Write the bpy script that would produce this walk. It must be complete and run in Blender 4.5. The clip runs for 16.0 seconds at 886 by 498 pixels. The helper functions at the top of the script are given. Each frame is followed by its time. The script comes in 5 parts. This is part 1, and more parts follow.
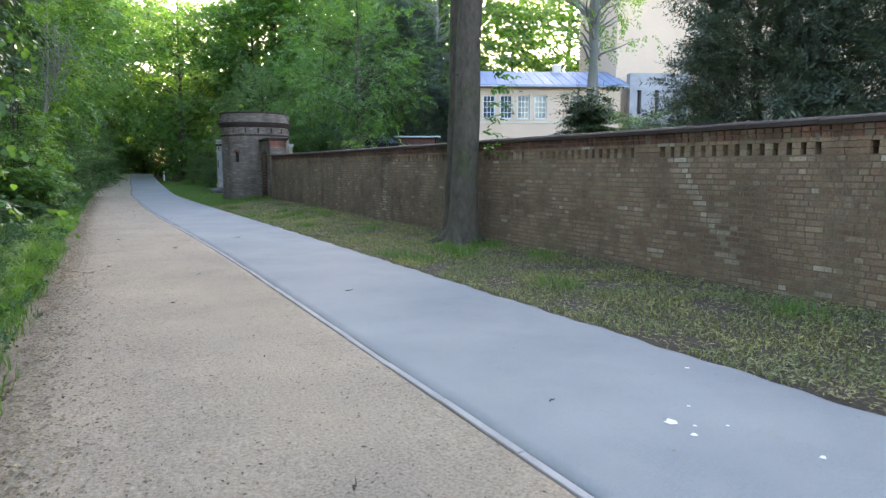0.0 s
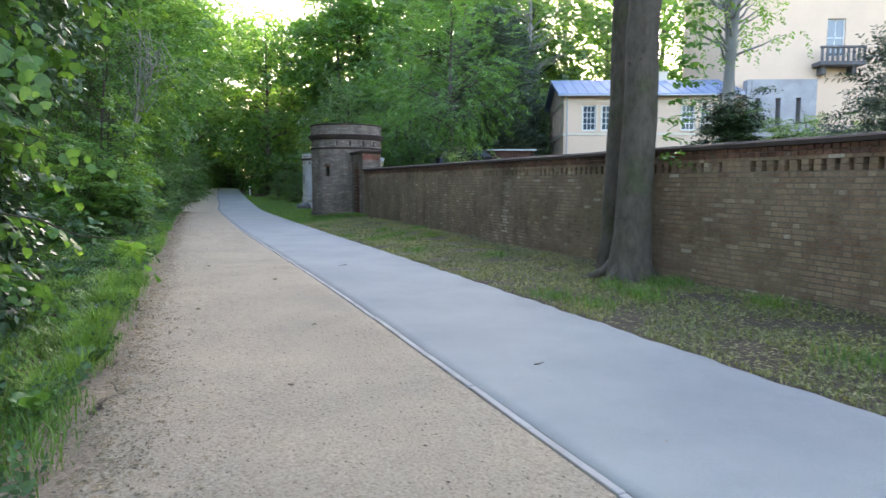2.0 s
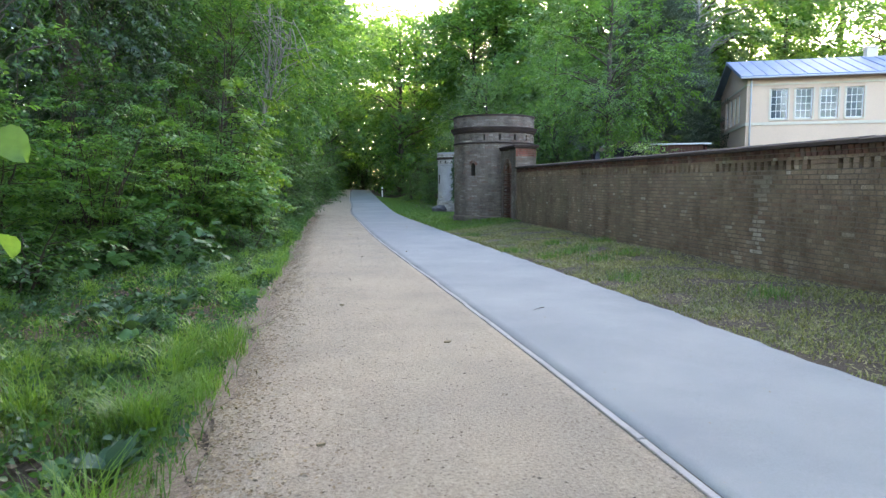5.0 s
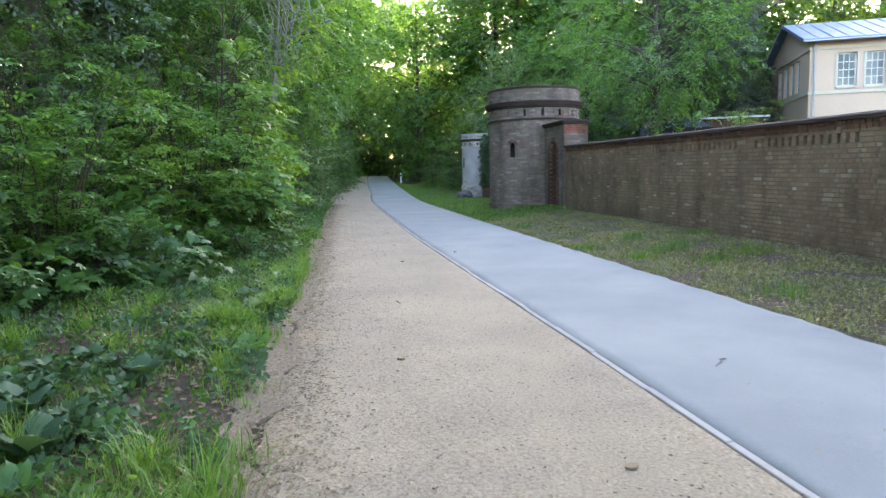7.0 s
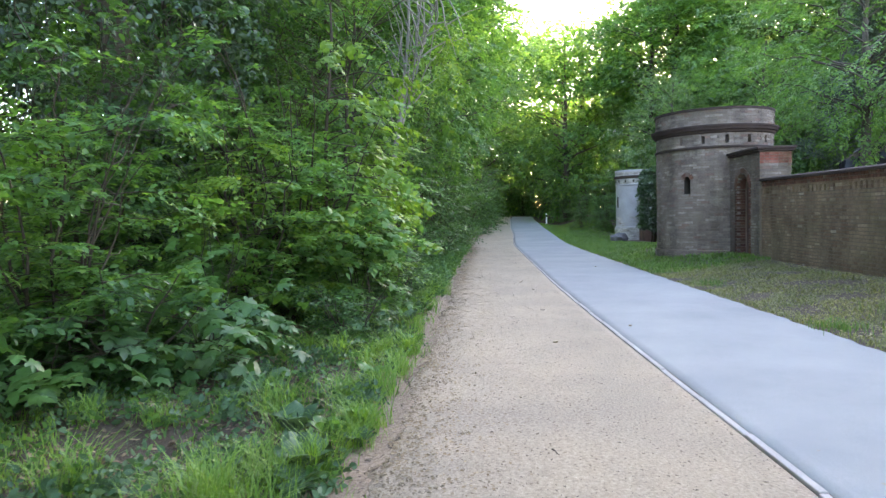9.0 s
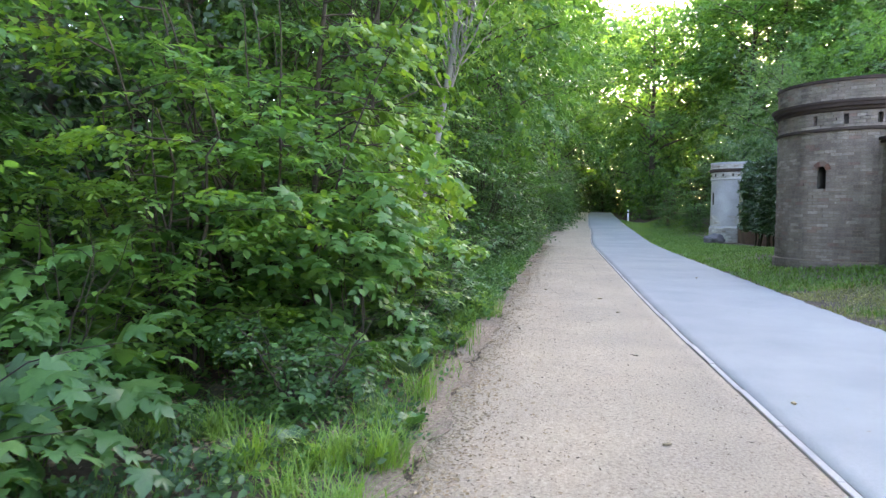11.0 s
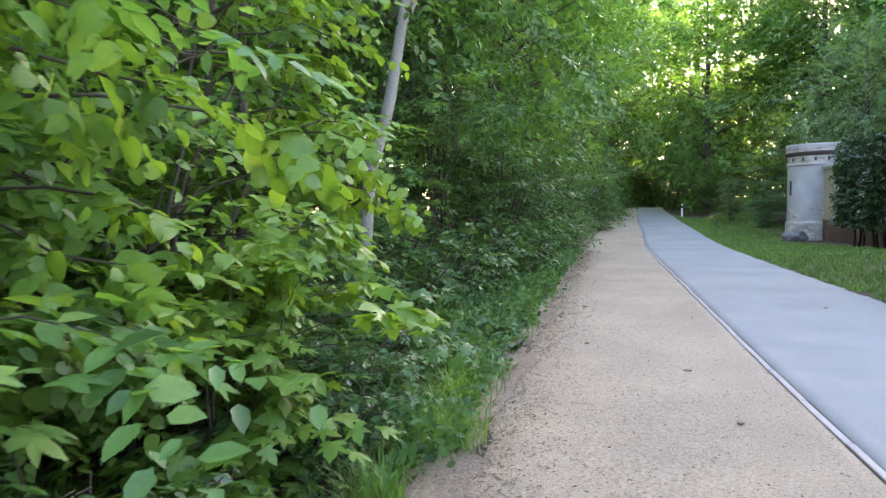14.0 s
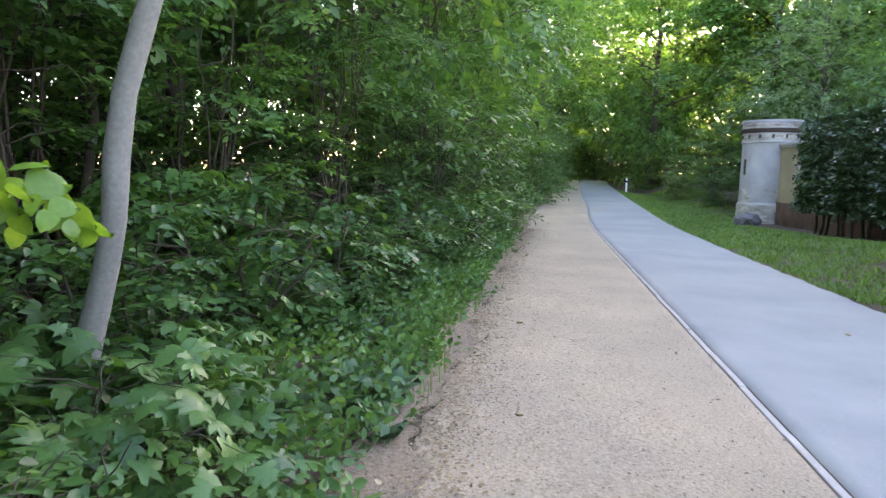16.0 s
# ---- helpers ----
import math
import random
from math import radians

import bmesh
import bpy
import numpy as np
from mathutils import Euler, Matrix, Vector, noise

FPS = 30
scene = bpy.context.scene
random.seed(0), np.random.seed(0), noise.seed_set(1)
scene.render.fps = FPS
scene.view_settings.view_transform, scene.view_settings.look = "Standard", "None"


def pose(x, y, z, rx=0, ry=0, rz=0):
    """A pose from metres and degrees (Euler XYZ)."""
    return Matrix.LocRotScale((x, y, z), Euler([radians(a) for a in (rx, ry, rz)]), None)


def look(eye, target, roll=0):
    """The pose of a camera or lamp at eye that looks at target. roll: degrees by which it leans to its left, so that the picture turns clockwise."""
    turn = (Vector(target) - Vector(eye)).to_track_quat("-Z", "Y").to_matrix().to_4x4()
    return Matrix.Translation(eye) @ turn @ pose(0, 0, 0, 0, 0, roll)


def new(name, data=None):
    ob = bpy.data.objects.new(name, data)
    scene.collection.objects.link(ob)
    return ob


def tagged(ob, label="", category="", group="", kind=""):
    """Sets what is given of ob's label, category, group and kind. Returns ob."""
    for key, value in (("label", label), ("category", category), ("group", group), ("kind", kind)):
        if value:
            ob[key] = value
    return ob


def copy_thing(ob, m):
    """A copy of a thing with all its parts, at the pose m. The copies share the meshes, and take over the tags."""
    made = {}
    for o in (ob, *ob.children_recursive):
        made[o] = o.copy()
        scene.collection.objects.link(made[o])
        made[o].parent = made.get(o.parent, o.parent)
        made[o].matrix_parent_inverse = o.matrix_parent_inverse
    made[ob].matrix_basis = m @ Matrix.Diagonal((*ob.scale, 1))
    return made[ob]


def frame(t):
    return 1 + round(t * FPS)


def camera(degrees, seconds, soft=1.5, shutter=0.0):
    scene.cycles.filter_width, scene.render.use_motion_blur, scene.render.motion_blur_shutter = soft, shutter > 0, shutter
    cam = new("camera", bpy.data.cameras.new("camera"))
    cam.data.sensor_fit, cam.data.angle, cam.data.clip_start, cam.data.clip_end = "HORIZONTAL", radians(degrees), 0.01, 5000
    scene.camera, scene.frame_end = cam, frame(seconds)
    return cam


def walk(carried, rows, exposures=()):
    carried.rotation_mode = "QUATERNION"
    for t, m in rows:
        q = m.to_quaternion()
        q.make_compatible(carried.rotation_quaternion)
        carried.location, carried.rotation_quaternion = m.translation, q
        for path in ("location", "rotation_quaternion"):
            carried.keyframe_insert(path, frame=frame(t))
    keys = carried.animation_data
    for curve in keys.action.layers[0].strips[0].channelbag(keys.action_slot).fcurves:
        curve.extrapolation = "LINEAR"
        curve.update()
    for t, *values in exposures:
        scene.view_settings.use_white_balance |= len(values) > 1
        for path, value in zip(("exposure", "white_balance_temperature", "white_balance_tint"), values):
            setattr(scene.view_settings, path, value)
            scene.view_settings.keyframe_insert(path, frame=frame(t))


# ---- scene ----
cam = camera(67.8, 16.0, soft=1.4, shutter=0.2)
PATH = [
    (0.0, 0.939, -0.000, 1.587, -27.19, -6.69, 0.07),
    (0.5, 0.896, 0.799, 1.600, -29.02, -7.82, 1.09),
    (1.0, 0.901, 1.602, 1.594, -29.62, -7.56, 1.50),
    (1.5, 0.899, 2.402, 1.597, -28.08, -6.17, 0.06),
    (2.0, 0.912, 3.228, 1.596, -20.86, -5.38, -0.11),
    (2.5, 0.950, 4.090, 1.594, -18.66, -5.16, 0.04),
    (3.0, 1.016, 4.933, 1.617, -14.87, -4.22, 0.94),
    (3.5, 1.027, 5.755, 1.610, -10.69, -3.43, -0.19),
    (4.0, 1.038, 6.567, 1.602, -9.83, -4.47, 0.09),
    (6.5, 0.810, 10.744, 1.593, -10.55, -5.97, 0.17),
    (7.0, 0.739, 11.623, 1.593, -8.96, -6.61, 1.39),
    (7.5, 0.741, 12.527, 1.599, -4.09, -6.23, 2.11),
    (8.0, 0.782, 13.436, 1.596, 2.48, -4.81, 2.33),
    (8.5, 0.874, 14.339, 1.610, 2.82, -2.78, 1.87),
    (11.0, 1.093, 18.915, 1.574, 10.04, -3.39, -0.14),
    (11.5, 1.100, 19.843, 1.571, 11.08, -3.25, 0.55),
    (12.0, 1.073, 20.759, 1.551, 11.46, -6.00, 0.50),
    (12.5, 1.057, 21.664, 1.589, 11.53, -7.97, 1.00),
    (13.0, 1.040, 22.532, 1.593, 13.25, -6.93, 0.09),
    (13.5, 1.057, 23.384, 1.603, 11.29, -4.31, 0.71),
    (14.0, 1.037, 24.237, 1.596, 13.66, -3.42, 1.25),
    (14.5, 1.024, 25.078, 1.614, 10.86, -4.28, 1.91),
    (15.0, 1.017, 25.899, 1.621, 8.98, -5.32, 1.40),
    (15.5, 0.991, 26.734, 1.638, 5.62, -6.21, -0.10),
    (16.0, 0.954, 27.574, 1.634, 8.77, -6.46, -1.24),
]
walk(cam, [(t, pose(x, y, z, 90 + pitch, roll, yaw)) for t, x, y, z, yaw, pitch, roll in PATH],
     exposures=[(0.0, 3.2, 6600, 20), (3.5, 3.38, 6600, 20), (7.0, 3.65, 6650, 21), (8.5, 3.8, 6700, 23), (11.0, 4.0, 6750, 25), (13.0, 4.0, 6800, 26), (16.0, 4.1, 6950, 28)])

# world: a clear late-afternoon sky, the sun low behind the wood ahead
SUN_ELEVATION, SUN_BEARING = radians(15), radians(26)
world = bpy.data.worlds.new("world")
scene.world = world
world.use_nodes = True
sky = world.node_tree.nodes.new("ShaderNodeTexSky")
sky.sky_type, sky.sun_disc = "NISHITA", False
sky.sun_elevation, sky.sun_rotation = SUN_ELEVATION, SUN_BEARING
sky.air_density, sky.dust_density = 1.0, 1.5
background = world.node_tree.nodes["Background"]
background.inputs["Strength"].default_value = 0.15
world.node_tree.links.new(sky.outputs[0], background.inputs["Color"])
sun = new("sun", bpy.data.lights.new("sun", "SUN"))
sun.data.energy, sun.data.angle, sun.data.color = 3.6, radians(0.6), (1.0, 0.86, 0.64)
to_sun = Vector((math.sin(SUN_BEARING) * math.cos(SUN_ELEVATION), math.cos(SUN_BEARING) * math.cos(SUN_ELEVATION), math.sin(SUN_ELEVATION)))
sun.matrix_world = look((30, 60, 40), Vector((30, 60, 40)) - to_sun)

rng = np.random.default_rng(11)


# ---- materials ----
def shader(name, rough=0.8):
    m = bpy.data.materials.new(name)
    m.use_nodes = True
    b = m.node_tree.nodes["Principled BSDF"]
    b.inputs["Roughness"].default_value = rough
    b.inputs["Specular IOR Level"].default_value = 0.3
    return m, m.node_tree, b


def node(tree, kind, **values):
    n = tree.nodes.new(kind)
    for key, value in values.items():
        n.inputs[key].default_value = value
    return n


def ramp(tree, source, stops):
    n = tree.nodes.new("ShaderNodeValToRGB")
    while len(n.color_ramp.elements) < len(stops):
        n.color_ramp.elements.new(0.5)
    for e, (p, c) in zip(n.color_ramp.elements, stops):
        e.position, e.color = p, (*c, 1)
    tree.links.new(source, n.inputs[0])
    return n


def mix(tree, kind, factor, a, b):
    n = tree.nodes.new("ShaderNodeMix")
    n.data_type, n.blend_type = "RGBA", kind
    if isinstance(factor, float):
        n.inputs[0].default_value = factor
    else:
        tree.links.new(factor, n.inputs[0])
    for value, socket in ((a, n.inputs[6]), (b, n.inputs[7])):
        if isinstance(value, tuple):
            socket.default_value = (*value, 1)
        else:
            tree.links.new(value, socket)
    return n.outputs[2]


def noise_at(tree, scale, detail=6.0, rough=0.6, stretch=(1, 1, 1)):
    co = tree.nodes.new("ShaderNodeNewGeometry")
    mp = tree.nodes.new("ShaderNodeMapping")
    mp.inputs["Scale"].default_value = stretch
    tree.links.new(co.outputs["Position"], mp.inputs[0])
    n = node(tree, "ShaderNodeTexNoise", Scale=scale, Detail=detail, Roughness=rough)
    tree.links.new(mp.outputs[0], n.inputs["Vector"])
    return n.outputs["Fac"]


def bump(tree, bsdf, height, strength, distance):
    n = node(tree, "ShaderNodeBump", Strength=strength, Distance=distance)
    tree.links.new(height, n.inputs["Height"])
    tree.links.new(n.outputs[0], bsdf.inputs["Normal"])


def plain(name, colour, rough=0.6, metal=0.0, vary=0.25, scale=9.0, relief=0.2):
    """A surface of one paint or stuff, with stains and grain."""
    m, t, b = shader(name, rough)
    b.inputs["Metallic"].default_value = metal
    big = ramp(t, noise_at(t, scale * 0.12), [(0.3, tuple(c * (1 - vary) for c in colour)), (0.75, colour)])
    fine = ramp(t, noise_at(t, scale * 6), [(0.2, (1 - vary,) * 3), (0.7, (1, 1, 1))])
    t.links.new(mix(t, "MULTIPLY", 1.0, big.outputs[0], fine.outputs[0]), b.inputs["Base Color"])
    bump(t, b, noise_at(t, scale * 10), relief, 0.01)
    return m


def leaf_stuff(name, dark, mid, light, glow=0.35, rough=0.42):
    """Thin leaves of many greens; part of the light passes through."""
    m, t, b = shader(name, rough)
    g = t.nodes.new("ShaderNodeNewGeometry")
    c = ramp(t, g.outputs["Random Per Island"], [(0.0, dark), (0.45, mid), (0.85, mid), (1.0, light)])
    patch = ramp(t, noise_at(t, 0.7, 3.0), [(0.35, (0.75, 0.8, 0.8)), (0.7, (1.12, 1.05, 0.85))])
    col = mix(t, "MULTIPLY", 1.0, c.outputs[0], patch.outputs[0])
    vein = ramp(t, noise_at(t, 60.0, 2.0), [(0.3, (0.86, 0.88, 0.85)), (0.7, (1.05, 1.05, 1.0))])
    col = mix(t, "MULTIPLY", 1.0, col, vein.outputs[0])
    t.links.new(col, b.inputs["Base Color"])
    b.inputs["Specular IOR Level"].default_value = 0.45
    tr = t.nodes.new("ShaderNodeBsdfTranslucent")
    t.links.new(mix(t, "MULTIPLY", 1.0, col, (1.65, 1.6, 0.6)), tr.inputs["Color"])
    ms = t.nodes.new("ShaderNodeMixShader")
    ms.inputs[0].default_value = glow
    t.links.new(b.outputs[0], ms.inputs[1])
    t.links.new(tr.outputs[0], ms.inputs[2])
    t.links.new(ms.outputs[0], t.nodes["Material Output"].inputs["Surface"])
    return m


def brick_stuff(name, whole, palette):
    """Fired brick; whole: each brick is an object, otherwise an island of one mesh."""
    m, t, b = shader(name, 0.85)
    if whole:
        r = t.nodes.new("ShaderNodeObjectInfo").outputs["Random"]
    else:
        r = t.nodes.new("ShaderNodeNewGeometry").outputs["Random Per Island"]
    c = ramp(t, r, palette)
    c.color_ramp.interpolation = "CONSTANT"
    grain = ramp(t, noise_at(t, 45.0), [(0.3, (0.58, 0.56, 0.53)), (0.68, (1.1, 1.08, 1.05))])
    col = mix(t, "MULTIPLY", 1.0, c.outputs[0], grain.outputs[0])
    soot = ramp(t, noise_at(t, 0.9, 5.0, 0.65), [(0.34, (0.6, 0.58, 0.55)), (0.56, (1, 1, 1))])
    col = mix(t, "MULTIPLY", 1.0, col, soot.outputs[0])
    runs = ramp(t, noise_at(t, 1.7, 6.0, 0.65, (1, 1, 0.22)), [(0.36, (0.66, 0.66, 0.62)), (0.6, (1.08, 1.06, 1.02))])
    col = mix(t, "MULTIPLY", 1.0, col, runs.outputs[0])
    moss = ramp(t, noise_at(t, 0.55, 6.0, 0.7), [(0.52, (0, 0, 0)), (0.72, (0.5, 0.5, 0.5))])
    col = mix(t, "MIX", moss.outputs[0], col, (0.15, 0.14, 0.07))
    lime = ramp(t, noise_at(t, 2.3, 7.0, 0.7, (1, 1, 0.8)), [(0.6, (0, 0, 0)), (0.74, (0.55, 0.55, 0.55))])
    col = mix(t, "MIX", lime.outputs[0], col, (0.36, 0.31, 0.25))
    spots = ramp(t, noise_at(t, 9.0, 3.0, 0.6), [(0.7, (0, 0, 0)), (0.76, (0.6, 0.6, 0.6))])
    col = mix(t, "MIX", spots.outputs[0], col, (0.44, 0.39, 0.32))
    t.links.new(col, b.inputs["Base Color"])
    bump(t, b, noise_at(t, 60.0, 8.0, 0.7), 0.8, 0.01)
    return m


def ground_stuff(name, stops, fine_scale, big=0.35, rough=0.95, relief=0.6, depth=0.01, speck=None):
    m, t, b = shader(name, rough)
    c = ramp(t, noise_at(t, fine_scale, 8.0, 0.75), stops)
    patch = ramp(t, noise_at(t, big, 5.0), [(0.3, (0.78, 0.78, 0.79)), (0.7, (1.08, 1.05, 1.0))])
    col = mix(t, "MULTIPLY", 1.0, c.outputs[0], patch.outputs[0])
    if speck:
        s = ramp(t, noise_at(t, speck[0], 3.0, 0.6), [(speck[1], (0, 0, 0)), (speck[1] + 0.05, (1, 1, 1))])
        col = mix(t, "MIX", s.outputs[0], col, speck[2])
    t.links.new(col, b.inputs["Base Color"])
    bump(t, b, noise_at(t, fine_scale, 8.0, 0.8), relief, depth)
    return m


WALL_BRICKS = [(0.0, (0.265, 0.182, 0.126)), (0.16, (0.305, 0.213, 0.148)), (0.34, (0.28, 0.192, 0.132)), (0.52, (0.325, 0.232, 0.16)), (0.66, (0.27, 0.172, 0.118)), (0.8, (0.31, 0.215, 0.15)), (0.95, (0.4, 0.305, 0.222))]
TOWER_BRICKS = [(0.0, (0.220, 0.179, 0.159)), (0.25, (0.250, 0.206, 0.183)), (0.5, (0.273, 0.230, 0.204)), (0.68, (0.237, 0.189, 0.167)), (0.8, (0.309, 0.262, 0.235)), (0.9, (0.255, 0.177, 0.153)), (0.95, (0.356, 0.306, 0.277))]
RED_BRICKS = [(0.0, (0.173, 0.082, 0.061)), (0.35, (0.216, 0.106, 0.076)), (0.7, (0.147, 0.077, 0.061)), (0.9, (0.207, 0.144, 0.112))]
brick_one = brick_stuff("brick_buff_single", True, WALL_BRICKS)
brick_many = brick_stuff("brick_buff", False, WALL_BRICKS)
brick_tower = brick_stuff("brick_grey", False, TOWER_BRICKS)
brick_pale = brick_stuff("brick_limed", False, [(0.0, (0.46, 0.38, 0.31)), (0.4, (0.38, 0.3, 0.235)), (0.75, (0.52, 0.44, 0.37))])
brick_red = brick_stuff("brick_red", False, RED_BRICKS)
brick_bright = brick_stuff("brick_bright_red", False, [(0.0, (0.34, 0.12, 0.09)), (0.4, (0.28, 0.1, 0.075)), (0.8, (0.38, 0.17, 0.13))])
mortar = plain("mortar", (0.24, 0.18, 0.13), 0.95, vary=0.4)
# near-black: shade inside slots and slits put into the colour; also roof felt
slot_shade_felt = plain("slot_shade_and_felt", (0.07, 0.06, 0.05), 0.95)
coping_stuff = plain("clay_coping", (0.082, 0.056, 0.046), 0.95, vary=0.45, scale=14)
asphalt = ground_stuff("asphalt", [(0.25, (0.192, 0.2, 0.197)), (0.55, (0.262, 0.272, 0.269)), (0.8, (0.35, 0.36, 0.356))], 110.0, 0.5, 0.88, 0.5, 0.005)
gravel = ground_stuff("fine_gravel", [(0.3, (0.19, 0.142, 0.1)), (0.5, (0.365, 0.292, 0.207)), (0.7, (0.54, 0.445, 0.33))], 48.0, 0.6, 0.95, 1.0, 0.012, (30.0, 0.66, (0.14, 0.11, 0.08)))
edging_stuff = plain("edging_concrete", (0.46, 0.42, 0.385), 0.85, vary=0.3, scale=16)
soil = ground_stuff("soil_and_turf", [(0.25, (0.045, 0.033, 0.024)), (0.5, (0.09, 0.068, 0.047)), (0.75, (0.15, 0.12, 0.08))], 22.0, 0.5, 1.0, 1.0, 0.03)
mulch = ground_stuff("leaf_mulch", [(0.3, (0.14, 0.1, 0.07)), (0.5, (0.27, 0.205, 0.145)), (0.72, (0.42, 0.335, 0.245))], 38.0, 0.9, 1.0, 1.0, 0.02, (26.0, 0.62, (0.05, 0.035, 0.025)))
bark, bark_tree, bark_bsdf = shader("grey_brown_bark", 0.95)
bark_col = ramp(bark_tree, noise_at(bark_tree, 9.0, 8.0, 0.7, (1, 1, 0.45)), [(0.3, (0.05, 0.04, 0.031)), (0.5, (0.085, 0.069, 0.053)), (0.72, (0.12, 0.1, 0.078))])
bark_moss = ramp(bark_tree, noise_at(bark_tree, 1.6, 5.0), [(0.5, (1, 1, 1)), (0.68, (0.72, 0.9, 0.6))])
bark_tree.links.new(mix(bark_tree, "MULTIPLY", 1.0, bark_col.outputs[0], bark_moss.outputs[0]), bark_bsdf.inputs["Base Color"])
bump(bark_tree, bark_bsdf, noise_at(bark_tree, 16.0, 8.0, 0.7, (1, 1, 0.25)), 0.9, 0.03)
bark_pale = plain("pale_smooth_bark", (0.3, 0.28, 0.24), 0.85, vary=0.35, scale=6, relief=0.3)
twig_stuff = plain("dark_twig", (0.09, 0.07, 0.05), 0.9, vary=0.3)
# hornbeam green made darker to carry the canopy's shade in its colour
leaf_bush = leaf_stuff("leaf_hornbeam_shaded", (0.03, 0.08, 0.028), (0.068, 0.162, 0.053), (0.15, 0.27, 0.09), 0.42)
leaf_hazel = leaf_stuff("leaf_hazel", (0.055, 0.13, 0.045), (0.115, 0.25, 0.082), (0.21, 0.35, 0.115), 0.5)
leaf_bright = leaf_stuff("leaf_linden", (0.1, 0.2, 0.04), (0.15, 0.28, 0.055), (0.24, 0.36, 0.08), 0.45)
leaf_lime = leaf_stuff("leaf_lime", (0.07, 0.15, 0.055), (0.115, 0.235, 0.08), (0.2, 0.33, 0.1), 0.55)
leaf_maple = leaf_stuff("leaf_maple", (0.065, 0.165, 0.052), (0.115, 0.25, 0.078), (0.18, 0.31, 0.09), 0.42)
# darker copy of the maple leaf: shade under the trees put into its colour
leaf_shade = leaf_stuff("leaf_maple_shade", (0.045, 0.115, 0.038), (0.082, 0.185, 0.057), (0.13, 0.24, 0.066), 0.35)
leaf_wood = leaf_stuff("leaf_wood", (0.048, 0.115, 0.038), (0.1, 0.22, 0.066), (0.2, 0.32, 0.085), 0.5)
leaf_dark = leaf_stuff("leaf_ivy", (0.028, 0.06, 0.025), (0.045, 0.095, 0.036), (0.08, 0.145, 0.055), 0.12, 0.3)
leaf_blue = leaf_stuff("leaf_blue_green", (0.1, 0.17, 0.09), (0.155, 0.245, 0.135), (0.23, 0.32, 0.19), 0.5)
needle = leaf_stuff("needle_yew", (0.05, 0.075, 0.055), (0.075, 0.11, 0.075), (0.13, 0.14, 0.1), 0.05, 0.5)
leaf_burdock = leaf_stuff("leaf_burdock", (0.05, 0.11, 0.055), (0.075, 0.145, 0.075), (0.1, 0.18, 0.09), 0.2, 0.65)
grass_lush = leaf_stuff("grass_lush", (0.07, 0.15, 0.03), (0.11, 0.22, 0.04), (0.18, 0.28, 0.07), 0.35)
straw_stuff = leaf_stuff("dry_straw", (0.21, 0.2, 0.09), (0.32, 0.29, 0.145), (0.48, 0.42, 0.25), 0.15, 0.8)
grass_dry = leaf_stuff("grass_mown", (0.14, 0.16, 0.055), (0.22, 0.235, 0.09), (0.42, 0.38, 0.2), 0.25, 0.7)
grass_fresh = leaf_stuff("grass_fresh", (0.1, 0.2, 0.04), (0.16, 0.3, 0.06), (0.25, 0.38, 0.1), 0.4)
litter_stuff = leaf_stuff("dead_leaf", (0.13, 0.092, 0.06), (0.26, 0.188, 0.126), (0.46, 0.36, 0.26), 0.05, 0.9)
bit_stuff = leaf_stuff("dark_leaf_bit", (0.06, 0.044, 0.03), (0.115, 0.085, 0.06), (0.22, 0.17, 0.115), 0.03, 0.9)
brick_white = brick_stuff("brick_whitewashed", False, [(0.0, (0.5, 0.48, 0.47)), (0.3, (0.58, 0.56, 0.55)), (0.6, (0.44, 0.42, 0.41)), (0.85, (0.64, 0.62, 0.6)), (0.95, (0.36, 0.3, 0.27))])
blossom_stuff = plain("white_blossom", (0.75, 0.72, 0.62), 0.7, vary=0.1)
render_yellow = plain("yellow_render", (0.74, 0.545, 0.39), 0.85, vary=0.12, scale=3)
render_cream = plain("cream_trim", (0.7, 0.62, 0.48), 0.8, vary=0.12)
roof_metal = plain("blue_grey_roof", (0.2, 0.27, 0.4), 0.45, vary=0.2)
white_paint = plain("white_paint", (0.78, 0.78, 0.76), 0.5, vary=0.08)
white_wash = plain("whitewashed_brick", (0.5, 0.485, 0.48), 0.9, vary=0.4, scale=7, relief=0.6)
ochre_wash = plain("ochre_render", (0.42, 0.36, 0.22), 0.9, vary=0.3, scale=6)
grey_stone = plain("grey_stone", (0.2, 0.19, 0.19), 0.9, vary=0.45, scale=8, relief=0.8)
door_wood = plain("dark_red_wood", (0.13, 0.06, 0.045), 0.7, vary=0.35, scale=12)
car_paint = plain("black_car_paint", (0.012, 0.013, 0.016), 0.15, vary=0.05, relief=0.0)
zinc = plain("zinc_pipe", (0.4, 0.42, 0.44), 0.4, 0.6, vary=0.15)
rubber = plain("black_rubber", (0.02, 0.02, 0.02), 0.8)
pane_glass, pane_tree, pane_bsdf = shader("window_glass", 0.05)
pane_bsdf.inputs["Base Color"].default_value = (0.05, 0.07, 0.09, 1)
pane_bsdf.inputs["Specular IOR Level"].default_value = 0.9


# ---- mesh helpers ----
def link(name, verts, faces, material, parent=None, label="", smooth=False):
    me = bpy.data.meshes.new(name)
    me.from_pydata([tuple(v) for v in verts], [], [tuple(f) for f in faces])
    me.materials.append(material)
    if smooth:
        me.polygons.foreach_set("use_smooth", [True] * len(me.polygons))
    ob = new(name, me)
    ob.parent = parent
    return tagged(ob, label) if label else ob


def part(name, bm, material, parent, label=""):
    me = bpy.data.meshes.new(name)
    bm.to_mesh(me)
    bm.free()
    me.materials.append(material)
    ob = new(name, me)
    ob.parent = parent
    return tagged(ob, label) if label else ob


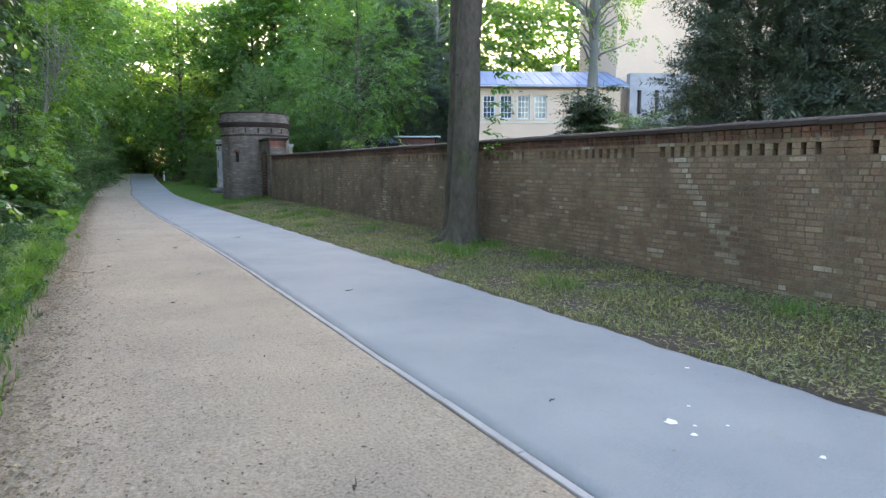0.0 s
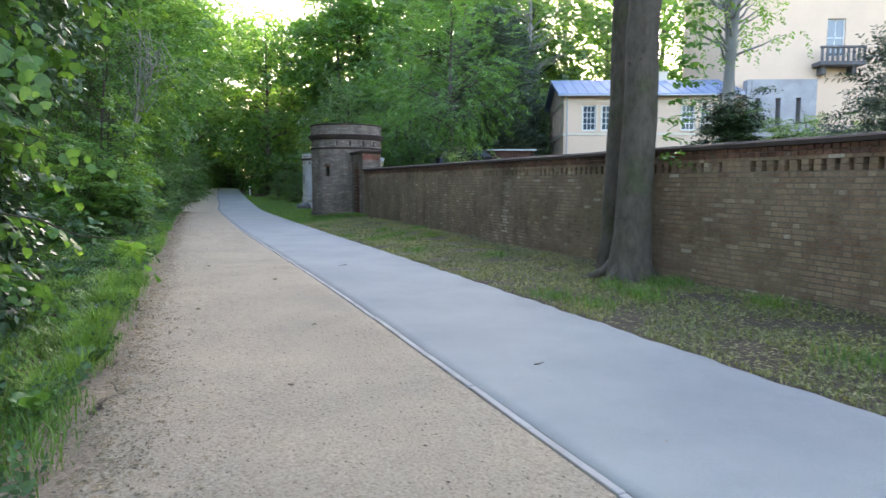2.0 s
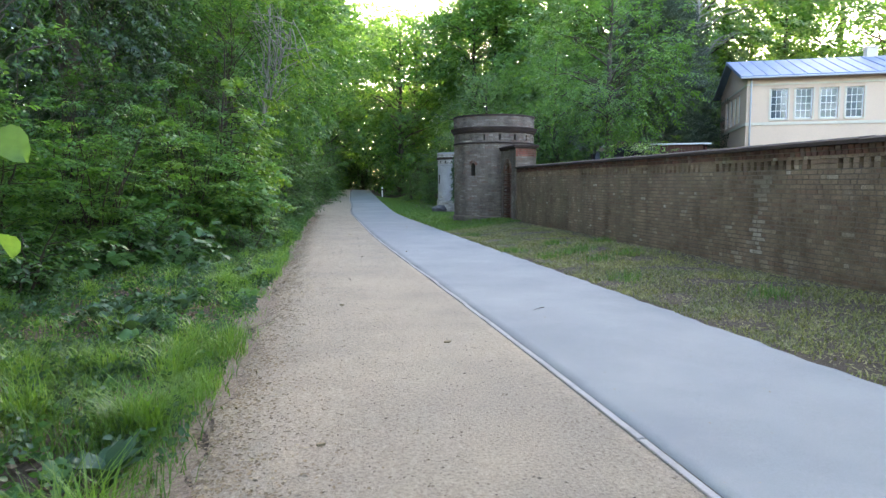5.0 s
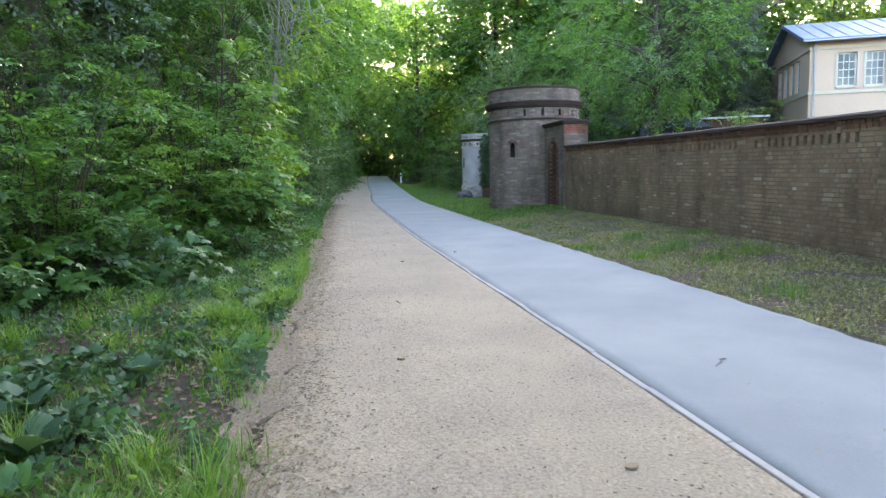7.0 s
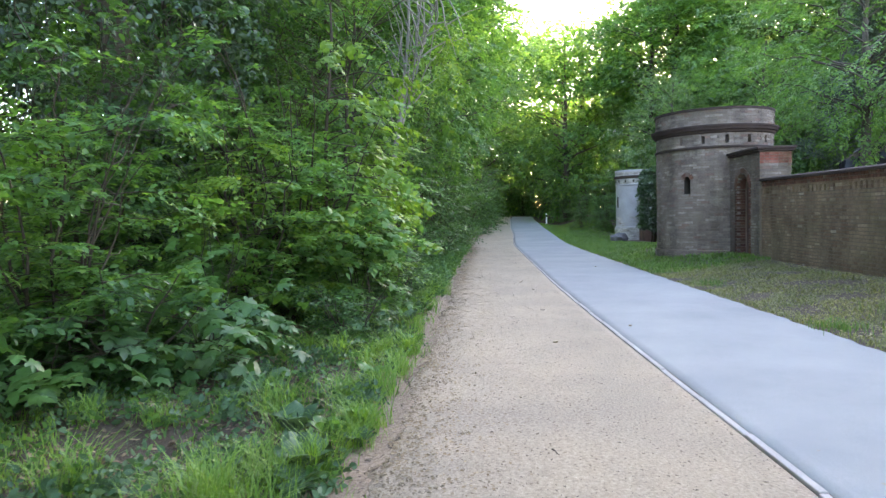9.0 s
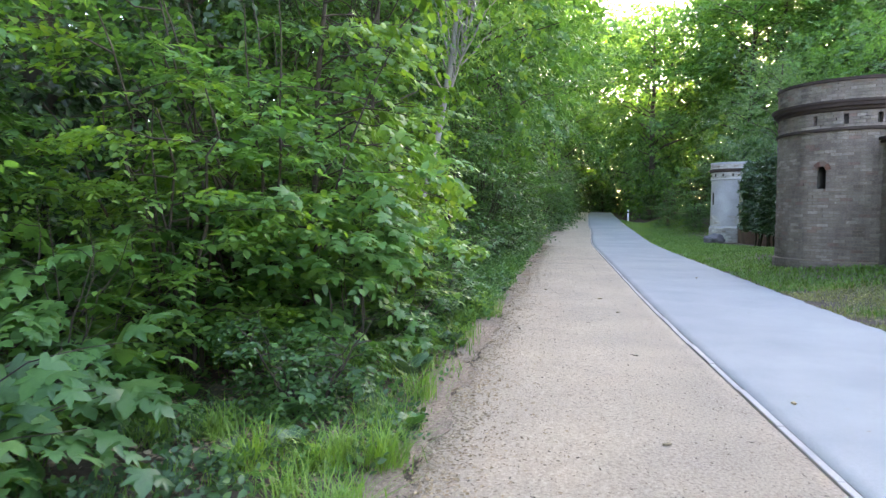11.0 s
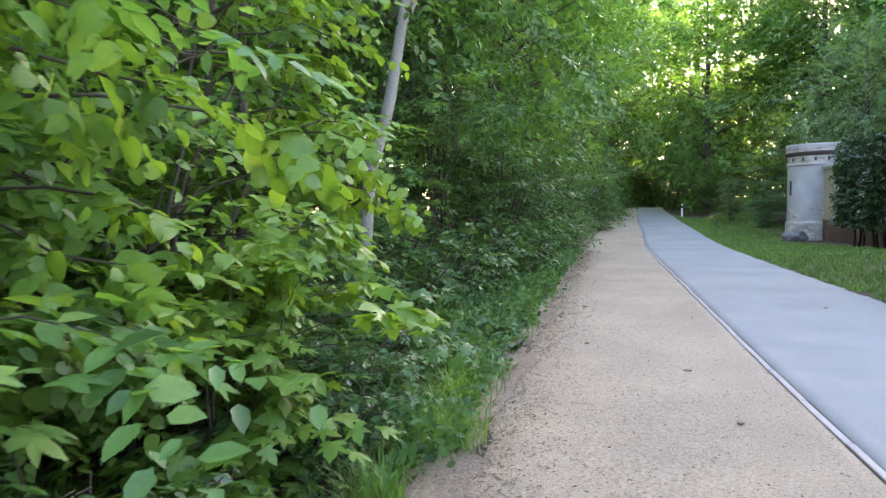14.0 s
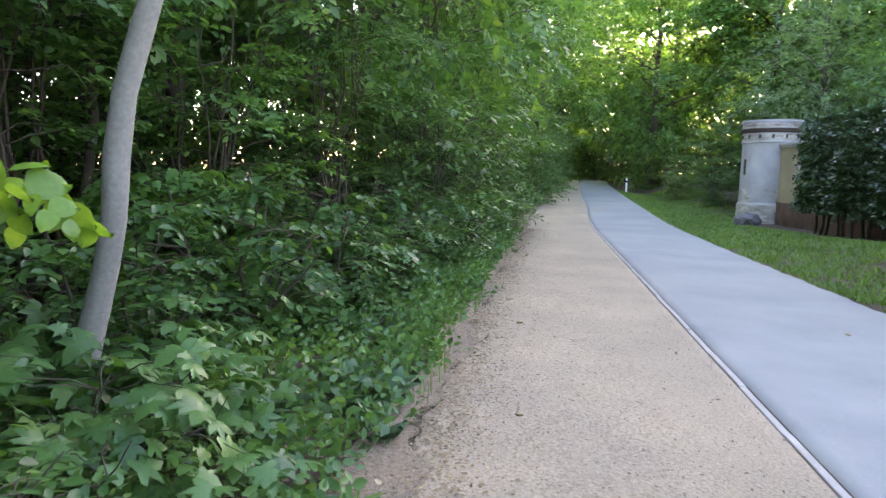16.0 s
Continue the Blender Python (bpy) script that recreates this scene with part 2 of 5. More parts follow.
def box(bm, x0, x1, y0, y1, z0, z1, bevel=0.0):
    made = bmesh.ops.create_cube(bm, size=1.0, matrix=Matrix.LocRotScale(((x0 + x1) / 2, (y0 + y1) / 2, (z0 + z1) / 2), None, (x1 - x0, y1 - y0, z1 - z0)))
    if bevel:
        edges = list({e for v in made["verts"] for e in v.link_edges})
        bmesh.ops.bevel(bm, geom=edges, offset=bevel, segments=1, affect="EDGES")
    return bm


def bulk(name, verts, quads, material, parent=None, flat=False):
    """One mesh from arrays: verts (n, 3), quads (m, 3 or 4)."""
    me = bpy.data.meshes.new(name)
    m, k = quads.shape
    me.vertices.add(len(verts))
    me.vertices.foreach_set("co", np.ascontiguousarray(verts, np.float32).ravel())
    me.loops.add(m * k)
    me.loops.foreach_set("vertex_index", np.ascontiguousarray(quads, np.int32).ravel())
    me.polygons.add(m)
    me.polygons.foreach_set("loop_start", np.arange(0, m * k, k, dtype=np.int32))
    me.update(calc_edges=True)
    me.polygons.foreach_set("use_smooth", [not flat] * m)
    me.materials.append(material)
    ob = new(name, me)
    ob.parent = parent
    return ob


def unit(a):
    return a / np.maximum(np.linalg.norm(a, axis=-1, keepdims=True), 1e-6)


def half_outline(points):
    """A leaf from its right half: mirrored, as quads on both sides of a folded midrib."""
    n = len(points)
    spine = [(0, p[1], 0) for p in points]
    right = [(p[0], p[1], p[2]) for p in points]
    left = [(-p[0], p[1], p[2]) for p in points]
    quads = []
    for i in range(n - 1):
        quads += [(i, n + i, n + i + 1, i + 1), (i, i + 1, 2 * n + i + 1, 2 * n + i)]
    return np.array(spine + right + left, float), np.array(quads)


OVATE = (np.array([(0, 0, 0), (0.26, 0.25, 0.06), (0.25, 0.62, 0.05), (0, 1, -0.06), (-0.25, 0.62, 0.05), (-0.26, 0.25, 0.06)], float), np.array([(0, 1, 2, 3), (0, 3, 4, 5)]))
LANCE = (np.array([(0, 0, 0), (0.2, 0.45, 0.03), (0, 1, -0.03), (-0.2, 0.45, 0.03)], float), np.array([(0, 1, 2, 3)]))
def palmate():
    """A five-lobed leaf: a fan round its heart."""
    half = [(0.14, -0.05, 0), (0.38, -0.08, -0.05), (0.54, 0.06, -0.1), (0.4, 0.17, -0.03), (0.3, 0.25, 0), (0.44, 0.36, -0.04), (0.52, 0.46, -0.1), (0.63, 0.62, -0.15), (0.43, 0.58, -0.05), (0.26, 0.54, 0), (0.24, 0.72, -0.05), (0.12, 0.88, -0.1)]
    ring = [(0, 0, 0)] + half + [(0, 1.06, -0.16)] + [(-x, y, z) for x, y, z in half[::-1]]
    n = len(ring)
    return np.array([(0, 0.32, 0.05)] + ring, float), np.array([(0, i, i % n + 1) for i in range(1, n + 1)])


MAPLE = palmate()
BROAD = half_outline([(0.02, 0, 0), (0.3, 0.06, 0.06), (0.42, 0.25, 0.05), (0.4, 0.5, 0.0), (0.26, 0.78, -0.08), (0.0, 1.0, -0.2)])
NEEDLES = (np.array([(0, 0, 0), (0.11, 0.5, 0), (0, 1, 0), (-0.11, 0.5, 0)], float), np.array([(0, 1, 2, 3)]))


def leaves(name, base, along, normal, size, shape, material, parent):
    tv, tq = shape
    along = unit(along)
    side = unit(np.cross(along, normal))
    up = np.cross(side, along)
    v = base[:, None, :] + size[:, None, None] * (tv[None, :, 0, None] * side[:, None, :] + tv[None, :, 1, None] * along[:, None, :] + tv[None, :, 2, None] * up[:, None, :])
    q = tq[None] + (np.arange(len(base)) * len(tv))[:, None, None]
    return bulk(name, v.reshape(-1, 3), q.reshape(-1, tq.shape[1]), material, parent)


def sprays(at, out, count, length, size, droop=0.25, flat=0.38, tilt=0.5):
    """Leaves set alternately along twigs that start at `at` and point `out`."""
    k = len(at)
    axis = unit(unit(out) + rng.normal(0, 0.45, (k, 3)) * (1, 1, tilt) - (0, 0, droop))
    up = unit(np.array((0, 0, 1.0)) + rng.normal(0, flat, (k, 3)))
    side = unit(np.cross(axis, up))
    up = np.cross(side, axis)
    s = (np.arange(count) + 0.5) / count
    s = s[None] + rng.uniform(-0.06, 0.06, (k, count))
    lengths = length * rng.uniform(0.6, 1.3, (k, 1))
    sign = np.where(np.arange(count) % 2, 1.0, -1.0)[None, :, None]
    base = at[:, None] + axis[:, None] * (s * lengths)[..., None]
    base[..., 2] -= 0.25 * lengths * s * s * 0.5
    along = axis[:, None] * 0.6 + side[:, None] * sign * 0.8 + rng.normal(0, 0.22, (k, count, 3)) - (0, 0, 0.18)
    normal = up[:, None] + rng.normal(0, 0.24, (k, count, 3))
    sizes = size * rng.uniform(0.6, 1.25, (k, count)) * (1.1 - 0.35 * s)
    return base.reshape(-1, 3), along.reshape(-1, 3), normal.reshape(-1, 3), sizes.ravel()


def tubes(name, lines, material, parent, sides=7):
    """Joined tapering limbs: each line is (points, radii)."""
    vs, fs, n0 = [], [], 0
    ring = np.linspace(0, 2 * math.pi, sides, endpoint=False)
    for pts, rad in lines:
        pts = np.array(pts, float)
        d = unit(np.gradient(pts, axis=0))
        a = unit(np.cross(d, (0.31, 0.95, 0.05)))
        b = np.cross(d, a)
        v = pts[:, None] + np.array(rad)[:, None, None] * (np.cos(ring)[None, :, None] * a[:, None] + np.sin(ring)[None, :, None] * b[:, None])
        vs.append(v.reshape(-1, 3))
        for i in range(len(pts) - 1):
            for j in range(sides):
                k = (j + 1) % sides
                fs.append((n0 + i * sides + j, n0 + i * sides + k, n0 + (i + 1) * sides + k, n0 + (i + 1) * sides + j))
        n0 += len(pts) * sides
    ob = bulk(name, np.concatenate(vs), np.array(fs), material, parent)
    ob.data.polygons.foreach_set("use_smooth", [True] * len(ob.data.polygons))
    return ob


def limb(a, b, r0, r1, steps=6, wobble=0.06, sag=0.0):
    a, b = np.array(a, float), np.array(b, float)
    s = np.linspace(0, 1, steps)
    p = a + (b - a) * s[:, None]
    size = np.linalg.norm(b - a)
    p[1:-1] += rng.normal(0, wobble * size, (steps - 2, 3)) * 0.5
    p[:, 2] += sag * size * np.sin(s * math.pi)
    return p, r0 + (r1 - r0) * s


def thing(name, label, category, x=0.0, y=0.0, z=0.0, group="", kind=""):
    ob = new(name)
    ob.location = (x, y, z)
    return tagged(ob, label, category, group, kind)


# ---- the lie of the land ----
def ease(v, a, b):
    s = np.clip((v - a) / (b - a), 0, 1)
    return s * s * (3 - 2 * s)


def gravel_left(y):
    return 0.24 + 0.22 * ease(y, 36, 52) + 1.5 * ease(y, 50, 84) + 2.5 * ease(y, 84, 120)


def kerb_line(y):
    return 2.98 - 0.4 * ease(y, 10, 32) + 0.55 * ease(y, 48, 66) + 0.75 * ease(y, 64, 90) + 2.5 * ease(y, 84, 120)


def asphalt_right(y):
    return 5.5 - 0.12 * ease(y, 14, 34) + 0.45 * ease(y, 42, 66) + 0.6 * ease(y, 62, 90) + 2.5 * ease(y, 84, 120)


def path_height(x, y):
    rise = 0.033 * np.where(y > 50, (y - 50) ** 2 / (2 * 8) * (y < 58) + (y - 54) * (y >= 58), 0)
    return np.minimum(rise, 1.45) - 0.012 * (np.clip(x, 0, 6) - 1.2)


def ground_height(x, y):
    z = path_height(x, y)
    foot = 0.05 + 0.2 * ease(y, 4, 36) - 0.3 * ease(y, 40, 52) - 0.3 * ease(y, 48, 60)
    z = z + (foot + 0.05) * ease(x, 5.7, 8.4) + 0.02 * np.sin(x * 2.1 + y) * ease(x, 5.8, 6.5)
    z = z + 1.1 * ease(x, 8.0, 12.0) * ease(y, 61, 67)
    z = z + 1.55 * ease(x, 8.75, 9.4) * (1 - ease(y, 33.0, 35.0)) + 2.35 * ease(x, 12.5, 16) * ease(y, 34, 40) * (1 - ease(y, 55, 62))
    left = ease(-x, -0.1, 1.5)
    z = z + left * (0.03 + 0.05 * np.sin(1.7 * x + 0.9 * y) + 0.04 * np.sin(3.1 * y - x))
    return z


def height_at(x, y):
    return float(ground_height(np.array(float(x)), np.array(float(y))))


def grid_sheet(name, xs, ys, material):
    gx, gy = np.meshgrid(xs, ys)
    v = np.stack([gx, gy, ground_height(gx, gy)], -1).reshape(-1, 3)
    nx, ny = len(xs), len(ys)
    i = (np.arange(ny - 1)[:, None] * nx + np.arange(nx - 1)[None]).ravel()
    ob = bulk(name, v, np.stack([i, i + 1, i + nx + 1, i + nx], -1), material)
    ob.data.polygons.foreach_set("use_smooth", [True] * len(ob.data.polygons))
    return ob


def strip(name, left, right, lift, ys, material, n=9):
    s = np.concatenate([[0, 0.008], np.linspace(0.05, 0.95, n - 4), [0.992, 1]])
    x = left(ys)[:, None] + (right(ys) - left(ys))[:, None] * s[None]
    y = np.repeat(ys[:, None], n, 1)
    z = path_height(x, y) + lift
    z[:, 0] -= 0.03
    z[:, -1] -= 0.03
    v = np.stack([x, y, z], -1).reshape(-1, 3)
    i = (np.arange(len(ys) - 1)[:, None] * n + np.arange(n - 1)[None]).ravel()
    return bulk(name, v, np.stack([i, i + 1, i + n + 1, i + n], -1), material)


xs = np.concatenate([[-3000, -800, -200, -80, -40, -25, -15], np.arange(-10, 20.1, 0.35), [22, 26, 32, 40, 60, 100, 250, 800, 3000]])
ys = np.concatenate([[-3000, -600, -150, -60, -30, -15], np.arange(-8, 100, 0.5), [104, 110, 120, 135, 160, 250, 600, 1500, 4000]])
tagged(grid_sheet("ground", xs, ys, soil), "dark woodland soil with patchy turf", "ground", kind="structure")
ys_path = np.concatenate([np.arange(-10, 0, 0.5), np.arange(0, 12, 0.035), np.arange(12, 45, 0.1), np.arange(45, 96, 0.5)])
wiggle = lambda y: gravel_left(y) + 0.03 * np.sin(2.3 * y) + 0.025 * np.sin(5.1 * y + 1) + 0.02 * np.sin(13 * y) + 0.012 * np.sin(31 * y)
tagged(strip("gravel_path", wiggle, lambda y: kerb_line(y) - 0.024, 0.012, ys_path, gravel), "tan fine gravel footpath with scattered leaf bits", "path", kind="structure")
tagged(strip("asphalt_path", lambda y: kerb_line(y) + 0.043, lambda y: asphalt_right(y) + 0.02 * np.sin(4 * y) + 0.015 * np.sin(11 * y), 0.016, ys_path, asphalt), "smooth blue-grey asphalt cycle path beside the gravel", "path", kind="structure")
ragged = lambda y, s: 0.05 * np.sin(1.9 * y + s) + 0.04 * np.sin(4.3 * y + 2 * s) + 0.03 * np.sin(11 * y + s) + 0.02 * np.sin(27 * y)
tagged(strip("leaf_mulch", lambda y: wiggle(y) - 0.3 + ragged(y, 2.0), lambda y: wiggle(y) + 0.02 + ragged(y, 0.4), 0.021, ys_path, mulch), "brown leaf mulch along the gravel's edge", "mulch", kind="structure")

# ---- edging between gravel and asphalt ----
edging = thing("path_edging", "thin pale concrete edging between gravel and asphalt", "kerb", kind="structure")
stone_mesh = None
for i in range(96):
    y = -8 + i
    x = float(kerb_line(np.array(y + 0.5)))
    slope = float(kerb_line(np.array(y + 1.0)) - kerb_line(np.array(float(y))))
    if stone_mesh is None:
        stone = part("edging_stone", box(bmesh.new(), -0.028, 0.028, -0.496, 0.496, -0.12, 0.021, 0.005), edging_stuff, edging)
        stone_mesh = stone.data
    else:
        stone = new("edging_stone", stone_mesh)
        stone.parent = edging
    z = float(path_height(np.array(x), np.array(y + 0.5)))
    stone.matrix_basis = pose(x + rng.uniform(-0.006, 0.006), y + 0.5, z + rng.uniform(-0.004, 0.004), math.degrees(0.033) if y > 57 else 0, 0, -math.degrees(math.atan(slope)) + rng.uniform(-0.3, 0.3))

# ---- the long brick wall ----
FACE, WALL_END, COURSE, RISE = 8.56, 33.8, 0.0775, 0.0075


def lift(y):
    return RISE * (y - 5)


def sheared(name, x0, x1, z0, z1, y0, y1, material, parent, label=""):
    v = [(x, y, z + lift(y)) for y in (y0, y1) for x, z in ((x0, z0), (x1, z0), (x1, z1), (x0, z1))]
    f = [(0, 1, 2, 3), (7, 6, 5, 4), (0, 4, 5, 1), (1, 5, 6, 2), (2, 6, 7, 3), (3, 7, 4, 0)]
    return link(name, v, f, material, parent, label)


wall = thing("wall_garden", "long weathered buff brick garden wall with slotted frieze", "wall", kind="structure")
SLOT_LOW, SLOT_HIGH = 1.785, 1.94
sheared("core", FACE + 0.008, FACE + 0.36, -0.5, SLOT_LOW, -40, WALL_END, mortar, wall, "grey mortar core of the wall")
# the sheet behind the frieze is coloured dark to deepen the slots' shade
sheared("slot_back", FACE + 0.24, FACE + 0.36, SLOT_LOW, SLOT_HIGH, -40, WALL_END, slot_shade_felt, wall)
sheared("core", FACE + 0.008, FACE + 0.36, SLOT_HIGH, 2.12, -40, WALL_END, mortar, wall)


def brick_box(x0, x1, y0, y1, z0, z1):
    return [(x0, y0, z0), (x0, y1, z0), (x0, y1, z1), (x0, y0, z1), (x1, y0, z0), (x1, y1, z0), (x1, y1, z1), (x1, y0, z1)]


BRICK_FACES = [(0, 3, 2, 1), (0, 4, 7, 3), (1, 2, 6, 5), (3, 7, 6, 2), (0, 1, 5, 4)]


def worn(v, inset):
    """Draws the front face in, so that the edges look weathered."""
    cy, cz = (v[0][1] + v[1][1]) / 2, (v[0][2] + v[3][2]) / 2
    return [(x, y - math.copysign(inset, y - cy), z - math.copysign(inset * 0.7, z - cz)) for x, y, z in v[:4]] + v[4:]


def shared_brick(length, material):
    v = worn(brick_box(0, 0.07, -length / 2, length / 2, 0, COURSE - 0.013), 0.007)
    me = bpy.data.meshes.new("brick")
    me.from_pydata(v, [], BRICK_FACES)
    me.materials.append(material)
    return me


stretcher, header = shared_brick(0.235, brick_one), shared_brick(0.112, brick_one)
many_v, many_f, red_v, red_f, pale_v, pale_f = [], [], [], [], [], []
slot_starts = [5.03 + 3.13 * k for k in range(-2, 10)]


def in_slot(y):
    for s in slot_starts:
        if s - 0.05 <= y <= s + 0.19 * 13 + 0.05:
            k = round((y - s) / 0.19)
            return abs(y - (s + 0.19 * k)) < 0.045
    return False


def add_brick(v, f, x0, x1, y0, y1, z0, z1, wear=0.006):
    n = len(v)
    v.extend(worn(brick_box(x0, x1, y0, y1, z0, z1), wear))
    f.extend(tuple(i + n for i in face) for face in BRICK_FACES)


course = 0
while course * COURSE < 2.0:
    z = course * COURSE - 0.0
    if SLOT_LOW - 0.02 < z < SLOT_HIGH - 0.03:
        course += 1
        continue
    y, k = 1.5 - (0.0625 if course % 2 else 0) - rng.uniform(0, 0.02), course
    while y < WALL_END - 0.02:
        length = 0.235 if (k + course // 2) % 2 else 0.112
        k += 1
        y1 = min(y + length + rng.uniform(-0.008, 0.006), WALL_END - 0.004)
        proud = rng.uniform(-0.004, 0.004)
        zz = z + lift((y + y1) / 2) + rng.uniform(-0.002, 0.002)
        streak = abs((y + y1) / 2 - 7.25 + 0.75 * (1.75 - z)) < 0.13 and z > 0.3 and rng.random() < 0.8
        streak = streak or (abs((y + y1) / 2 - 18.9 + 0.2 * z) < 0.16 and z > 0.3 and rng.random() < 0.7) or rng.random() < 0.02
        if streak:
            add_brick(pale_v, pale_f, FACE + proud, FACE + 0.05, y, y1, zz, zz + COURSE - 0.013)
        elif 4.6 < y < 7.7 and 7 <= course <= 22 and y1 - y > 0.1:
            b = new("brick", stretcher if length > 0.2 else header)
            b.parent = wall
            b.location = (FACE + proud, (y + y1) / 2, zz)
        else:
            add_brick(many_v, many_f, FACE + proud, FACE + 0.05, y, y1, zz, zz + COURSE - 0.013)
        y = y1 + 0.012
    course += 1
# bricks that stand between the slots
for s in slot_starts:
    marks = [s + 0.19 * k for k in range(14)]
    for a, b in zip([s - 0.64] + marks, marks):
        y0, y1 = a + 0.036, b - 0.036
        if y1 < 1.5 or y1 > WALL_END:
            continue
        pieces = max(1, round((y1 - y0) / 0.25))
        for c in range(2):
            for q in range(pieces):
                ya, yb = y0 + (y1 - y0) * q / pieces, y0 + (y1 - y0) * (q + 1) / pieces
                zz = SLOT_LOW + c * COURSE + lift(ya)
                add_brick(many_v, many_f, FACE + rng.uniform(-0.004, 0.004), FACE + 0.245, ya + 0.002, yb - 0.002, zz + 0.001, zz + COURSE - 0.003, 0.002)
tagged(bulk("brick_courses", np.array(many_v), np.array(many_f), brick_many, wall, True), "weathered buff and brown bricks in courses", kind="stuff")
tagged(bulk("limed_bricks", np.array(pale_v), np.array(pale_f), brick_pale, wall, True), "pale lime-stained and patched bricks", kind="stuff")
for c in range(2):
    y = 1.5
    while y < WALL_END - 0.06:
        zz = 1.985 + c * COURSE + lift(y)
        y1 = min(y + 0.115, WALL_END)
        add_brick(red_v, red_f, FACE - 0.012 - 0.018 * c + rng.uniform(-0.004, 0.004), FACE + 0.06, y, y1, zz, zz + COURSE - 0.008)
        y = y1 + 0.01
tagged(bulk("red_band", np.array(red_v), np.array(red_f), brick_red, wall, True), "two courses of dull red brick under the coping", kind="stuff")
v, f = [], []
y = -40.0
while y < WALL_END - 0.1:
    y1 = min(y + (0.5 if y > 1 else 6), WALL_END)
    h = 2.135 + lift((y + y1) / 2) + rng.uniform(-0.004, 0.004)
    n = len(v)
    for yy in (y + 0.003, y1 - 0.003):
        v += [(FACE - 0.075, yy, h), (FACE - 0.08, yy, h + 0.055), (FACE - 0.05, yy, h + 0.075), (FACE + 0.18, yy, h + 0.11), (FACE + 0.44, yy, h + 0.06), (FACE + 0.43, yy, h)]
    f += [(n + i, n + (i + 1) % 6, n + 6 + (i + 1) % 6, n + 6 + i) for i in range(6)] + [tuple(n + i for i in range(6)), tuple(n + 11 - i for i in range(6))]
    y = y1
link("coping", v, f, coping_stuff, wall, "dark clay coping slabs with worn pale edge")


# ---- round towers ----
def ring_wall(name, cx, cy, z0, profile, material, parent, n=72, label=""):
    """A turned shell: profile of (radius, height) from foot to top."""
    a = np.linspace(0, 2 * math.pi, n, endpoint=False)
    v = [(cx + r * math.cos(t), cy + r * math.sin(t), z0 + h) for r, h in profile for t in a]
    f = [(i * n + j, i * n + (j + 1) % n, (i + 1) * n + (j + 1) % n, (i + 1) * n + j) for i in range(len(profile) - 1) for j in range(n)]
    return link(name, v, f, material, parent, label)


def turned_bricks(v, f, cx, cy, r, z0, z1, keep, jitter=0.006, length=0.25):
    per = int(2 * math.pi * r / length)
    c = 0
    z = z0
    while z < z1 - 0.05:
        half = 0.5 if c % 2 else 0.0
        for k in range(per):
            a0 = 2 * math.pi * (k + half) / per
            a1 = a0 + 2 * math.pi / per - 0.011 / r
            if keep((a0 + a1) / 2, z + 0.03):
                p = rng.uniform(-jitter, jitter)
                n = len(v)
                for rr in (r + p, r - 0.06):
                    for aa, zz in ((a0, z), (a1, z), (a1, z + COURSE - 0.01), (a0, z + COURSE - 0.01)):
                        v.append((cx + rr * math.cos(aa), cy + rr * math.sin(aa), zz))
                f.extend(tuple(i + n for i in face) for face in BRICK_FACES)
        z += COURSE
        c += 1


TX, TY, TR, TZ = 8.62, 37.75, 1.80, -0.05
tower = thing("round_tower", "round grey brick gate tower with slotted parapet", "tower", kind="structure")
slot_angles = [math.radians(d) for d in range(0, 360, 22)]
window_angle = math.radians(226)


def tower_keep(a, z):
    if 3.64 < z < 3.86 or (2.1 < z < 2.75 and abs(a - window_angle) < 0.17):
        return False
    return not (0.1 < a < 2.6)


v, f = [], []
turned_bricks(v, f, TX, TY, TR, TZ, 3.5, tower_keep, 0.01)
turned_bricks(v, f, TX, TY, TR, 3.575, 3.64, tower_keep, 0.01)
turned_bricks(v, f, TX, TY, TR, 3.888, 3.97, tower_keep, 0.01)
for i, s in enumerate(slot_angles):
    a0, a1 = s + 0.026, (slot_angles[i + 1] if i + 1 < len(slot_angles) else 2 * math.pi + slot_angles[0]) - 0.026
    for c in range(3):
        cuts = np.linspace(a0, a1, 4) + (0.02 if c % 2 else -0.02) * np.array((0, 1, 1, 0))
        for b0, b1_ in zip(cuts, cuts[1:]):
            n = len(v)
            for rr in (TR + rng.uniform(-0.008, 0.008), TR - 0.14):
                for aa, zz in ((b0, 0), (b1_ - 0.006, 0), (b1_ - 0.006, COURSE - 0.008), (b0, COURSE - 0.008)):
                    v.append((TX + rr * math.cos(aa), TY + rr * math.sin(aa), 3.655 + c * COURSE + zz))
            f.extend(tuple(k + n for k in face) for face in BRICK_FACES)
for c in range(9):
    for b0, b1_ in ((-0.17 - 0.03 * (c % 2), -0.06), (0.06, 0.17 + 0.03 * (c % 2))):
        n = len(v)
        for rr in (TR + rng.uniform(-0.006, 0.01), TR - 0.3):
            for aa, zz in ((b0, 0), (b1_, 0), (b1_, COURSE - 0.008), (b0, COURSE - 0.008)):
                v.append((TX + rr * math.cos(window_angle + aa), TY + rr * math.sin(window_angle + aa), 2.05 + c * COURSE + zz))
        f.extend(tuple(k + n for k in face) for face in BRICK_FACES)
turned_bricks(v, f, TX, TY, TR + 0.02, 4.22, 4.66, lambda a, z: not 0.1 < a < 2.6, 0.012)
tagged(bulk("brick_courses", np.array(v), np.array(f), brick_tower, tower, True), "rough grey and brown bricks in rings", kind="stuff")
ring_wall("core", TX, TY, 0, [(TR - 0.02, TZ - 0.4), (TR - 0.02, 2.08)], mortar, tower)
